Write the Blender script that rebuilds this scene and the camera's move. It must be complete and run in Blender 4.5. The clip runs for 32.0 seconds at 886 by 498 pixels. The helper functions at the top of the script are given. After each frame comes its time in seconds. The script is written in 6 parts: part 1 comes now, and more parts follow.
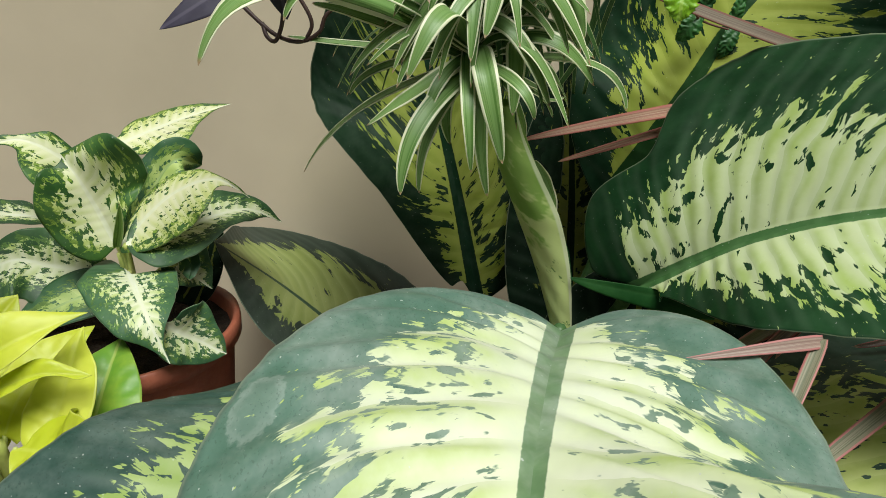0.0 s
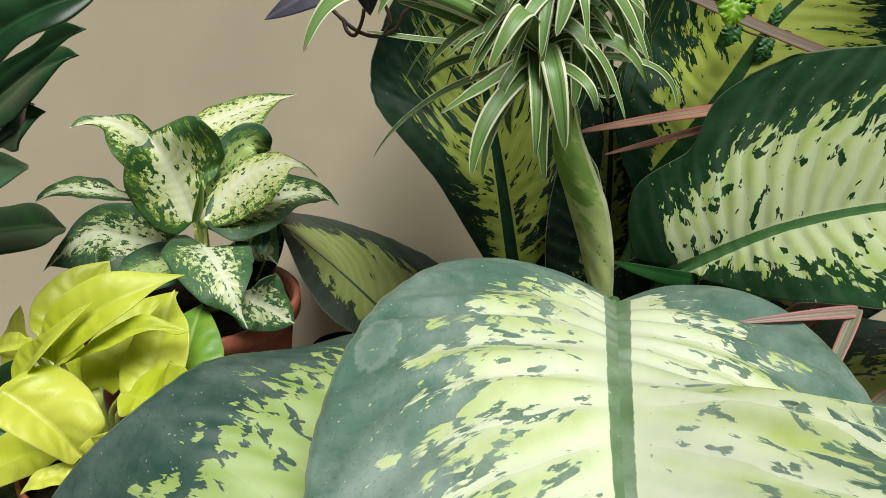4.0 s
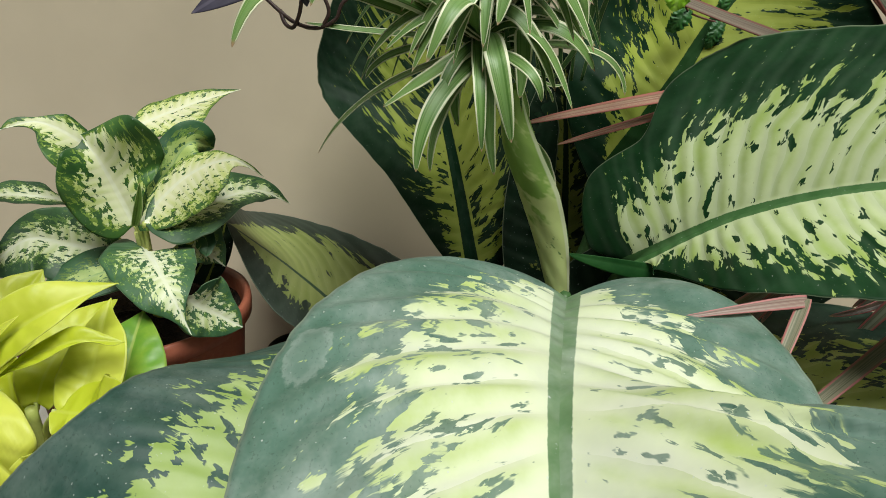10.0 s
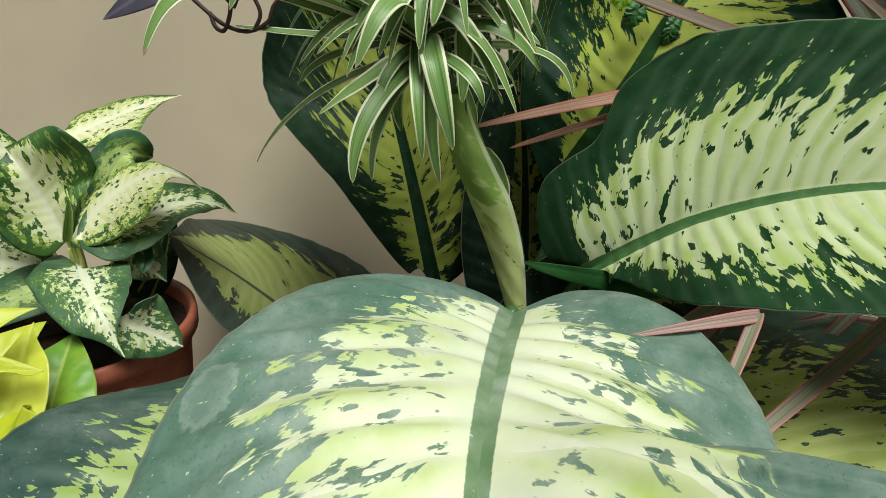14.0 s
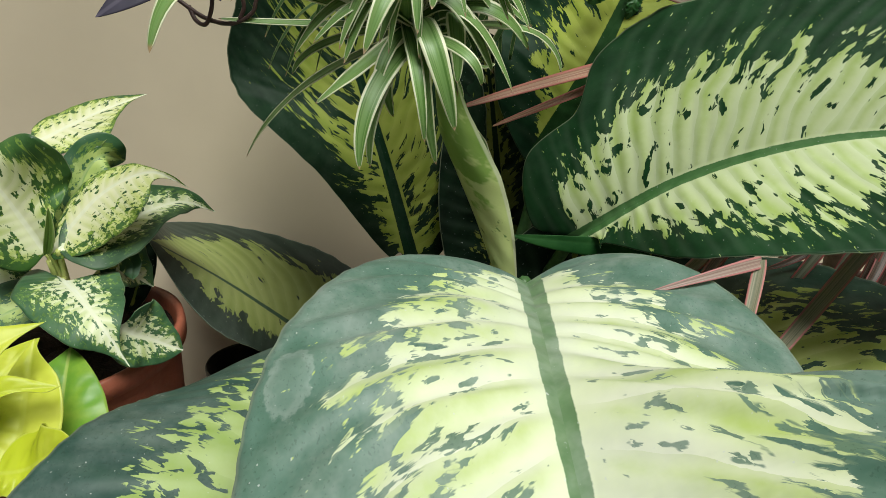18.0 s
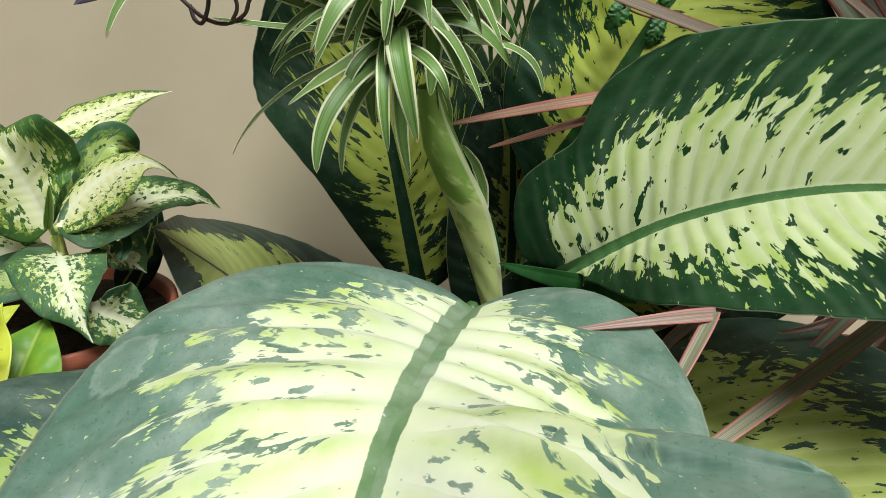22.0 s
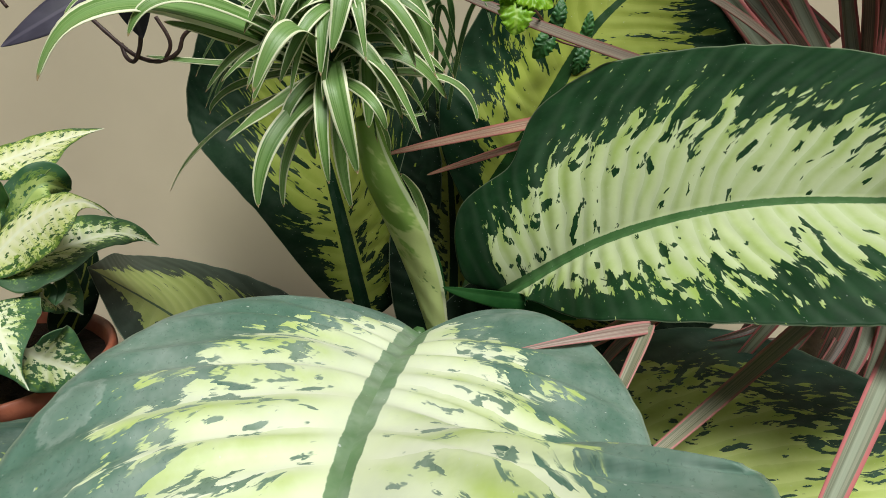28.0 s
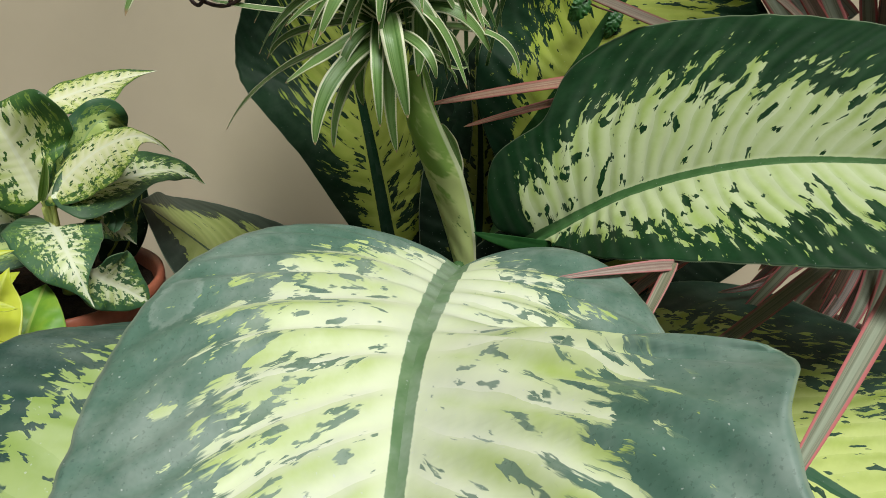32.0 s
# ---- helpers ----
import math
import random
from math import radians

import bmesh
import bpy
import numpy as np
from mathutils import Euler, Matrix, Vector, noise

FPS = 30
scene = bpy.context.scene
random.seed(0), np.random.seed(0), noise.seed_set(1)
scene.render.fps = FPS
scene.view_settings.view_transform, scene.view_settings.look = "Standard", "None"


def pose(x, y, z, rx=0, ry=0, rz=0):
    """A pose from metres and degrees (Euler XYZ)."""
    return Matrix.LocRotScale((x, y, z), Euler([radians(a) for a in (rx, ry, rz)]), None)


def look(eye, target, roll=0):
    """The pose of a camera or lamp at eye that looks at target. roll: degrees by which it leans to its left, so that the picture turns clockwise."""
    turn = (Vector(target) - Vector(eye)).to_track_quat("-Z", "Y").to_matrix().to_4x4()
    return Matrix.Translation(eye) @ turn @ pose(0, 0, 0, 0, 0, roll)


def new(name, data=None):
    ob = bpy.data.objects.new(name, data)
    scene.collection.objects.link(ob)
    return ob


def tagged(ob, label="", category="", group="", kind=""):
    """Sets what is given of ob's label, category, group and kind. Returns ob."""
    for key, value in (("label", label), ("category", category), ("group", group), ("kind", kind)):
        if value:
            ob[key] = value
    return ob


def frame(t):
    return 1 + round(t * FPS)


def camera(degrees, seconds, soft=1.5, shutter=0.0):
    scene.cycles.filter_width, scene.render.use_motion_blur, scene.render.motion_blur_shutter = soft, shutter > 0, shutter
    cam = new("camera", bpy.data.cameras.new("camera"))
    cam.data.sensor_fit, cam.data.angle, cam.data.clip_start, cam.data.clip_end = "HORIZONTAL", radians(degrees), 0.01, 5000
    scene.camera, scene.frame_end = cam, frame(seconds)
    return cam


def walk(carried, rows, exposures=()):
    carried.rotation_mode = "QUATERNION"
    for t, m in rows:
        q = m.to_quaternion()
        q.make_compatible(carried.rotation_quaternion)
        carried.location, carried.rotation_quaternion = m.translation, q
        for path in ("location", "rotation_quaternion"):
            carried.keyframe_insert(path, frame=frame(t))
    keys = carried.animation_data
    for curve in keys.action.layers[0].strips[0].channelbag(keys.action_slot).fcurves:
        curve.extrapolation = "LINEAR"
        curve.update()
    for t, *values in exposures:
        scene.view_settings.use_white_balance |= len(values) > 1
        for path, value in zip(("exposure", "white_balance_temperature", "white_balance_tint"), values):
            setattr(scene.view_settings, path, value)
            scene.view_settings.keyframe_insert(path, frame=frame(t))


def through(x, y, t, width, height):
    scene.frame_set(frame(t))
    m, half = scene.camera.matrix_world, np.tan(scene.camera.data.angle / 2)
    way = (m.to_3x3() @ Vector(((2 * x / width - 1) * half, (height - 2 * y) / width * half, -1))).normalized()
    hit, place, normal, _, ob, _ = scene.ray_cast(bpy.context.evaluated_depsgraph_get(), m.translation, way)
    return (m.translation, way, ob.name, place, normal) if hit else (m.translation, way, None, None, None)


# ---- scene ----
cam = camera(64.9, 32.0, 0.45)
METRES, EYE, TILT, LEAN, TURN = 1.1, 0.62, -22.0, 0.0, 0.0
ROWS = [
    (0.0, 0.0, 0.0, 0.0, 0.0, 0.0, -0.0),
    (0.5, -0.0037, 0.0032, -0.0007, -0.69, -0.23, -0.22),
    (1.0, -0.0061, 0.0017, 0.0021, -2.2, 0.88, -0.5),
    (1.5, -0.0027, -0.0122, 0.0001, -1.16, 2.6, -0.42),
    (2.0, 0.0204, -0.0235, -0.0049, 0.15, 1.84, -0.63),
    (2.5, 0.0336, -0.0273, -0.0096, 2.37, 1.93, -1.97),
    (3.0, 0.0348, -0.0261, -0.0164, 7.09, 0.65, -1.48),
    (3.5, 0.003, -0.0338, -0.0176, 3.29, 0.91, -1.88),
    (5.5, -0.0743, -0.0153, -0.0149, -3.67, -1.23, -0.33),
    (6.0, -0.0729, -0.0136, -0.0181, -1.92, -2.08, -0.03),
    (6.5, -0.0711, -0.0076, -0.0144, -0.74, -2.47, 0.92),
    (7.0, -0.0756, -0.0045, -0.0143, -1.51, -2.85, 0.75),
    (7.5, -0.0921, -0.0003, -0.0183, -2.66, -2.24, -0.59),
    (8.0, -0.1022, -0.0045, -0.0154, -3.78, -1.37, 0.3),
    (8.5, -0.0955, -0.0103, -0.0118, -5.22, 0.49, 0.48),
    (9.0, -0.0807, -0.0068, -0.0165, -6.4, -0.51, -0.45),
    (9.5, -0.0505, -0.0072, -0.0149, -6.22, -0.77, -0.83),
    (10.0, -0.0191, -0.0213, -0.0116, -2.21, -0.17, 0.1),
    (10.5, 0.0013, -0.0246, -0.013, -2.09, 0.08, -0.61),
    (11.0, -0.0091, -0.0277, -0.0182, -1.91, 0.16, -0.88),
    (11.5, -0.0254, -0.0248, -0.0107, -3.77, 0.19, 0.59),
    (12.0, -0.0345, -0.0088, -0.0153, -5.42, -2.05, 1.16),
    (12.5, -0.0448, 0.0002, -0.0155, -5.2, -2.44, 1.07),
    (13.0, -0.0497, -0.0005, -0.01, -4.79, 0.64, 0.69),
    (13.5, -0.0387, 0.0015, -0.0037, -4.79, -0.78, 1.83),
    (14.0, 0.0046, -0.0049, -0.0019, -2.99, -0.83, 1.26),
    (14.5, 0.0313, -0.0105, -0.0118, -1.16, 0.6, -0.72),
    (16.5, 0.0275, -0.0172, -0.0069, -4.9, 0.43, 4.24),
    (17.0, 0.0056, -0.0114, -0.001, -7.17, -0.92, 5.78),
    (17.5, -0.024, -0.0077, -0.0011, -8.43, -2.55, 6.64),
    (18.0, -0.0394, -0.0079, -0.0032, -9.98, -2.29, 5.93),
    (18.5, -0.0422, -0.0073, -0.0018, -10.49, -0.98, 5.15),
    (19.0, -0.0313, -0.0095, 0.0018, -10.05, 0.54, 4.06),
    (19.5, -0.0171, -0.0109, 0.0017, -7.74, 1.1, 2.99),
    (20.0, 0.0026, -0.0129, 0.004, -3.5, 1.59, 2.32),
    (20.5, 0.0122, -0.009, -0.001, -1.67, 1.62, 0.93),
    (21.0, 0.0175, -0.0126, -0.0028, -1.4, 3.27, 0.4),
    (21.5, 0.0202, -0.0105, -0.0063, -1.13, 4.43, -0.81),
    (22.0, 0.0365, -0.0019, -0.0155, -0.31, 1.09, -0.5),
    (22.5, 0.0547, -0.0137, -0.0175, 0.11, 1.63, -0.05),
    (23.0, 0.0672, -0.0225, -0.021, -0.38, 0.72, 1.1),
    (23.5, 0.0685, -0.0221, -0.0228, 0.15, -0.86, 2.14),
    (24.0, 0.0691, -0.025, -0.019, 1.93, -0.57, 2.38),
    (24.5, 0.0428, -0.0457, -0.0151, -2.69, 0.03, 6.18),
    (26.5, -0.001, -0.0525, -0.0293, -8.69, 1.48, 3.48),
    (27.0, -0.002, -0.0444, -0.0233, -6.9, 1.89, 2.72),
    (27.5, 0.005, -0.0242, -0.0151, -6.04, 3.98, 1.77),
    (28.0, 0.0347, -0.0088, -0.0135, -5.13, 2.82, 2.3),
    (28.5, 0.0595, -0.0075, -0.0132, -4.62, 2.7, 2.53),
    (29.0, 0.0765, -0.0126, -0.0206, -4.07, 0.8, 2.49),
    (29.5, 0.0846, -0.0183, -0.0177, -2.48, 0.2, 3.57),
    (30.0, 0.0732, -0.0198, -0.0202, -1.17, 0.45, 2.63),
    (30.5, 0.0598, -0.0256, -0.0201, -2.32, -0.13, 2.72),
    (31.0, 0.0488, -0.0358, -0.0278, -4.59, -2.2, 3.05),
    (31.5, 0.0286, -0.0376, -0.031, -4.71, -1.4, 1.36),
    (32.0, 0.0114, -0.0344, -0.0305, -5.41, 0.65, -0.18),
]
walk(cam, [(t, pose(0, 0, EYE, TILT, LEAN, TURN) @ pose(METRES * x, METRES * y, METRES * z, 90 + pitch, roll, yaw)) for t, x, y, z, yaw, pitch, roll in ROWS],
     [(t, stops + 0.02, 6500, 3.0) for t, stops in ((0, -0.03), (0.5, 0.1), (1, 0.24), (2, 0.3), (2.5, 0.2), (3, -0.03), (5.5, -0.07), (7, -0.08), (9, -0.04), (10, -0.1), (11, -0.08), (13, -0.14),
                                           (14, -0.03), (18, -0.05), (20, 0.02), (22, 0.1), (24, -0.08), (27, -0.14), (28, -0.04), (29.5, 0.02), (30, 0.04), (31, -0.04), (32, -0.19))])

# ---- daylight ----
SUN_UP, SUN_ROUND = 65.0, 160.0
world = bpy.data.worlds.new("sky")
scene.world = world
world.use_nodes = True
wn = world.node_tree.nodes
sky = wn.new("ShaderNodeTexSky")
sky.sky_type, sky.sun_disc = "NISHITA", False
sky.sun_elevation, sky.sun_rotation = radians(SUN_UP), radians(SUN_ROUND)
wn["Background"].inputs["Strength"].default_value = 0.028
world.node_tree.links.new(sky.outputs["Color"], wn["Background"].inputs["Color"])
sun = new("sun", bpy.data.lights.new("sun", "SUN"))
sun.data.energy, sun.data.angle, sun.data.color = 4.9, radians(30), (1.0, 0.985, 0.96)
sun.matrix_world = look((0.318, -0.574, 2.444), (0.0, 0.3, 0.45))
scene.view_settings.exposure = 0.0


# ---- materials ----
class Nodes:
    """Short hand for building a node tree."""

    def __init__(self, name):
        self.mat = bpy.data.materials.new(name)
        self.mat.use_nodes = True
        self.tree = self.mat.node_tree
        self.bsdf = self.tree.nodes["Principled BSDF"]
        self.out = self.tree.nodes["Material Output"]

    def plug(self, socket, value):
        if hasattr(value, "is_linked"):
            self.tree.links.new(value, socket)
        else:
            socket.default_value = value

    def math(self, op, a, b=0.0, c=0.0):
        n = self.tree.nodes.new("ShaderNodeMath")
        n.operation = op
        for s, v in zip(n.inputs, (a, b, c)):
            self.plug(s, v)
        return n.outputs[0]

    def mix(self, f, a, b):
        n = self.tree.nodes.new("ShaderNodeMix")
        n.data_type = "RGBA"
        self.plug(n.inputs[0], f)
        self.plug(n.inputs[6], a if hasattr(a, "is_linked") else (*a, 1))
        self.plug(n.inputs[7], b if hasattr(b, "is_linked") else (*b, 1))
        return n.outputs[2]

    def step(self, x, lo, hi):
        n = self.tree.nodes.new("ShaderNodeMapRange")
        n.interpolation_type = "SMOOTHSTEP"
        for i, v in enumerate((x, lo, hi, 0.0, 1.0)):
            self.plug(n.inputs[i], v)
        return n.outputs[0]

    def xyz(self, x, y, z):
        n = self.tree.nodes.new("ShaderNodeCombineXYZ")
        for s, v in zip(n.inputs, (x, y, z)):
            self.plug(s, v)
        return n.outputs[0]

    def split(self, v):
        n = self.tree.nodes.new("ShaderNodeSeparateXYZ")
        self.tree.links.new(v, n.inputs[0])
        return n.outputs[0], n.outputs[1], n.outputs[2]

    def uv(self, name):
        n = self.tree.nodes.new("ShaderNodeUVMap")
        n.uv_map = name
        return n.outputs[0]

    def noise(self, vec, scale=1.0, detail=3.0, rough=0.55):
        n = self.tree.nodes.new("ShaderNodeTexNoise")
        self.tree.links.new(vec, n.inputs["Vector"])
        n.inputs["Scale"].default_value, n.inputs["Detail"].default_value, n.inputs["Roughness"].default_value = scale, detail, rough
        return n.outputs[0]

    def where(self):
        return self.tree.nodes.new("ShaderNodeTexCoord").outputs["Object"]

    def chance(self):
        return self.tree.nodes.new("ShaderNodeObjectInfo").outputs["Random"]

    def bump(self, height, strength=0.3, distance=0.001):
        n = self.tree.nodes.new("ShaderNodeBump")
        n.inputs["Strength"].default_value, n.inputs["Distance"].default_value = strength, distance
        self.plug(n.inputs["Height"], height)
        self.tree.links.new(n.outputs[0], self.bsdf.inputs["Normal"])

    def finish(self, colour, rough=0.5, gloss=0.5, glow_through=0.0):
        self.plug(self.bsdf.inputs["Base Color"], colour if hasattr(colour, "is_linked") else (*colour, 1))
        self.plug(self.bsdf.inputs["Roughness"], rough)
        self.plug(self.bsdf.inputs["Specular IOR Level"], gloss)
        if glow_through:
            tr = self.tree.nodes.new("ShaderNodeBsdfTranslucent")
            self.tree.links.new(colour, tr.inputs["Color"])
            mx = self.tree.nodes.new("ShaderNodeMixShader")
            mx.inputs[0].default_value = glow_through
            self.tree.links.new(self.bsdf.outputs[0], mx.inputs[1])
            self.tree.links.new(tr.outputs[0], mx.inputs[2])
            self.tree.links.new(mx.outputs[0], self.out.inputs["Surface"])
        return self.mat


def variegated(name, green, green2, pale, pale2, rib, edge=0.62, jag=0.9, across=0.005, along=0.02, sweep=0.5, spots=0.62, rib_width=0.0035, rough=0.42, speck=0.0, dusty=0.10, sheen=0.0, size=0.14, spot_rise=0.14, gloss=0.3, through=0.22, cells=4.6, chunk=0.42, halo_wide=2.3, lopsided=0.0, gap=0.012, veiny=0.5, pitted=0.0, stain=None, flecks=0.0, mid=None, grain=0.8, blur=0.012, thin=1.0):
    """A dumb cane leaf: a pale middle whose feathered border follows the side veins, with dark blotches."""
    n = Nodes(name)
    u, v01, _ = n.split(n.uv("leaf"))
    s, lat, _ = n.split(n.uv("size"))
    av = n.math("ABSOLUTE", n.math("MULTIPLY_ADD", v01, 2.0, -1.0))
    al = n.math("ABSOLUTE", lat)
    warp = n.noise(n.xyz(n.math("MULTIPLY", s, 30.0), n.math("MULTIPLY", lat, 30.0), n.math("MULTIPLY", n.chance(), 9.0)), 1.0, 1.0, 0.5)
    fan = n.math("MULTIPLY", al, n.math("MULTIPLY_ADD", u, 1.7 * sweep, 0.15 * sweep))
    q = n.math("ADD", n.math("SUBTRACT", s, fan), n.math("MULTIPLY", n.math("SUBTRACT", warp, 0.5), across * 2.2))
    seed = n.math("ADD", n.math("MULTIPLY", n.chance(), 60.0), n.math("MULTIPLY", n.math("SIGN", lat), 5.3))
    qx = n.math("DIVIDE", q, across)
    lx = n.math("DIVIDE", al, along)
    n1 = n.noise(n.xyz(qx, lx, seed), 0.55, 3.0, 0.6)
    n2 = n.noise(n.xyz(n.math("MULTIPLY", qx, 0.85), n.math("MULTIPLY", lx, 2.3), n.math("ADD", seed, 17.0)), grain, 2.5, 0.5)
    n4 = n.noise(n.xyz(n.math("MULTIPLY", qx, 2.6), n.math("MULTIPLY", lx, 1.9), n.math("ADD", seed, 31.0)), 0.8, 4.0, 0.65)
    n3 = n.noise(n.xyz(n.math("MULTIPLY", s, 60.0), n.math("MULTIPLY", lat, 60.0), seed), 1.0, 4.0, 0.6)
    ragged = n.math("MULTIPLY", n.math("SUBTRACT", n4, 0.5), 1.6)
    cell = n.tree.nodes.new("ShaderNodeTexVoronoi")
    n.plug(cell.inputs["Vector"], n.xyz(n.math("ADD", n.math("MULTIPLY", qx, 1.1), ragged), n.math("ADD", n.math("MULTIPLY", lx, cells), n.math("MULTIPLY", ragged, 0.8)), seed))
    cell.inputs["Scale"].default_value = 1.0
    pick, pick2, _ = n.split(cell.outputs["Color"])
    reach = n.math("MULTIPLY", edge, n.math("MULTIPLY", n.math("SUBTRACT", 1.0, n.math("POWER", u, 5.0)), n.step(s, -0.16 * size, 0.38 * size)))
    reach = n.math("ADD", reach, n.math("MULTIPLY", n.math("SIGN", lat), -lopsided))
    jag_here = n.math("MULTIPLY", jag, n.math("MULTIPLY_ADD", n.step(av, 0.05, 0.5), 0.75, 0.25))
    field = n.math("ADD", n.math("SUBTRACT", reach, av), n.math("MULTIPLY", jag_here, n.math("ADD", n.math("MULTIPLY", n.math("SUBTRACT", n1, 0.5), 0.8), n.math("ADD", n.math("MULTIPLY", n.math("SUBTRACT", n4, 0.5), 0.55), n.math("MULTIPLY", n.math("SUBTRACT", pick, 0.5), chunk)))))
    wide = n.math("MULTIPLY", rib_width, n.math("SUBTRACT", 1.08, u))
    halo = n.math("SUBTRACT", 1.0, n.step(al, n.math("MULTIPLY", wide, 1.0), n.math("MULTIPLY", wide, halo_wide)))
    clean = n.math("MULTIPLY", halo, n.math("MULTIPLY", n.step(u, 0.02, 0.12), n.math("SUBTRACT", 1.0, n.step(u, 0.7, 0.9))))
    field = n.math("ADD", field, n.math("MULTIPLY", clean, 0.8))
    pale_mask = n.step(field, -blur, blur)
    blot = n.step(n.math("ADD", n.math("ADD", n2, n.math("MULTIPLY", n.math("SUBTRACT", pick2, 0.5), 0.16)), n.math("MULTIPLY", av, spot_rise)), spots, spots + 1.5 * blur)
    blot = n.math("MULTIPLY", blot, n.step(n.math("SUBTRACT", 1.0, clean), 0.35, 0.42))
    mask = n.math("MULTIPLY", pale_mask, n.math("SUBTRACT", 1.0, n.math("MULTIPLY", blot, thin)))
    if flecks:
        tiny = n.noise(n.xyz(n.math("MULTIPLY", qx, 1.5), n.math("MULTIPLY", lx, 3.4), n.math("ADD", seed, 47.0)), 1.0, 3.0, 0.62)
        fleck = n.step(n.math("MULTIPLY_ADD", n.math("MINIMUM", field, 0.0), flecks, tiny), 0.605, 0.625)
        mask = n.math("MAXIMUM", mask, n.math("MULTIPLY", fleck, n.step(s, -0.012, -0.006)))
    if speck:
        fine = n.noise(n.xyz(n.math("MULTIPLY", qx, 2.0), n.math("MULTIPLY", lx, 3.5), seed), 1.0, 2.0, 0.6)
        dots = n.step(n.math("ADD", fine, n.math("MULTIPLY", av, 0.34)), speck, speck + 0.03)
        mask = n.math("MULTIPLY", mask, n.math("SUBTRACT", 1.0, dots))
    ridge = n.math("SINE", n.math("MULTIPLY", q, 2 * math.pi / gap))
    between = n.math("FRACT", n.math("ADD", n.math("DIVIDE", q, gap), n.math("MULTIPLY", n3, 0.12)))
    at_vein = n.step(n.math("MULTIPLY", n.math("ABSOLUTE", n.math("SUBTRACT", between, 0.5)), 2.0), 0.30, 1.0)
    at_vein = n.math("MULTIPLY", at_vein, n.math("SUBTRACT", 1.0, n.math("MULTIPLY", av, 0.6)))
    slant = n.math("MULTIPLY", n.math("SUBTRACT", between, 0.45), -0.55 * veiny)
    tone = n.math("ADD", n.math("ADD", slant, n.math("MULTIPLY", ridge, 0.08)), n.math("ADD", n.math("MULTIPLY", n3, 0.8), n.math("MULTIPLY", av, 0.8)))
    pale_c = n.mix(n.step(tone, 0.2, 1.15), pale, pale2)
    pale_c = n.mix(n.math("MULTIPLY", at_vein, 0.55 * veiny), pale_c, (min(0.8, pale[0] * 1.12), min(0.8, pale[1] * 1.1), min(0.7, pale[2] * 1.3)))
    green_c = n.mix(n.step(n.math("ADD", n3, n.math("MULTIPLY", n1, 0.3)), 0.4, 0.9), green, green2)
    green_c = n.mix(n.math("MULTIPLY", at_vein, 0.15 * veiny), green_c, (0.22, 0.32, 0.22))
    if mid:
        tint = n.noise(n.xyz(n.math("MULTIPLY", qx, 0.9), n.math("MULTIPLY", lx, 1.3), n.math("ADD", seed, 71.0)), 1.0, 4.0, 0.65)
        near = n.step(n.math("MULTIPLY_ADD", n.math("SUBTRACT", tint, 0.5), 1.5, n.math("ADD", field, 0.30)), -0.03, 0.05)
        near = n.math("MULTIPLY", near, n.math("SUBTRACT", 1.0, n.math("MULTIPLY", blot, n.step(tint, 0.42, 0.46))))
        green_c = n.mix(near, green_c, n.mix(n.step(tint, 0.35, 0.65), mid, (mid[0] * 0.55, mid[1] * 0.6, mid[2] * 0.55)))
    colour = n.mix(mask, green_c, pale_c)
    colour = n.mix(n.math("MULTIPLY", halo, n.math("MULTIPLY", mask, 0.75)), colour, pale)
    on_rib = n.math("SUBTRACT", 1.0, n.step(n.math("ADD", al, n.math("MULTIPLY", n.math("SUBTRACT", n4, 0.5), 0.0010)), wide, n.math("ADD", wide, 0.0005)))
    colour = n.mix(on_rib, colour, n.mix(n.step(n3, 0.35, 0.7), rib, (min(rib[0] * 1.5, 0.72), min(rib[1] * 1.25, 0.75), min(rib[2] * 1.5, 0.54))))
    dust = n.noise(n.xyz(n.math("MULTIPLY", s, 25.0), n.math("MULTIPLY", lat, 25.0), n.math("ADD", seed, 3.0)), 1.0, 5.0, 0.7)
    colour = n.mix(n.math("MULTIPLY", n.step(dust, 0.40, 0.75), dusty), colour, (0.55, 0.58, 0.55))
    dots = n.noise(n.xyz(n.math("MULTIPLY", s, 650.0), n.math("MULTIPLY", lat, 650.0), seed), 1.0, 1.0, 0.5)
    colour = n.mix(n.math("MULTIPLY", n.step(dots, 0.74, 0.79), max(0.25, min(0.6, dusty * 3.0))), colour, (0.62, 0.66, 0.62))
    hem = n.math("MULTIPLY", n.step(av, 0.984, 0.996), 0.45)
    colour = n.mix(hem, colour, (0.34, 0.40, 0.26))
    if stain:
        far = n.math("SQRT", n.math("ADD", n.math("POWER", n.math("SUBTRACT", s, stain[0]), 2.0), n.math("POWER", n.math("MULTIPLY", n.math("SUBTRACT", lat, stain[1]), 1.7), 2.0)))
        far = n.math("ADD", far, n.math("MULTIPLY", n.math("SUBTRACT", n.noise(n.xyz(n.math("MULTIPLY", s, 220.0), n.math("MULTIPLY", lat, 220.0), 2.0), 1.0, 3.0, 0.6), 0.5), 0.011))
        film = n.math("SUBTRACT", 1.0, n.step(far, stain[2] - 0.0012, stain[2] + 0.0008))
        ring = n.math("MULTIPLY", film, n.step(far, stain[2] * 0.55, stain[2]))
        colour = n.mix(n.math("MULTIPLY", n.math("MULTIPLY_ADD", ring, 0.20, n.math("MULTIPLY", film, 0.15)), n.math("MULTIPLY_ADD", dust, 0.9, 0.4)), colour, (0.50, 0.56, 0.52))
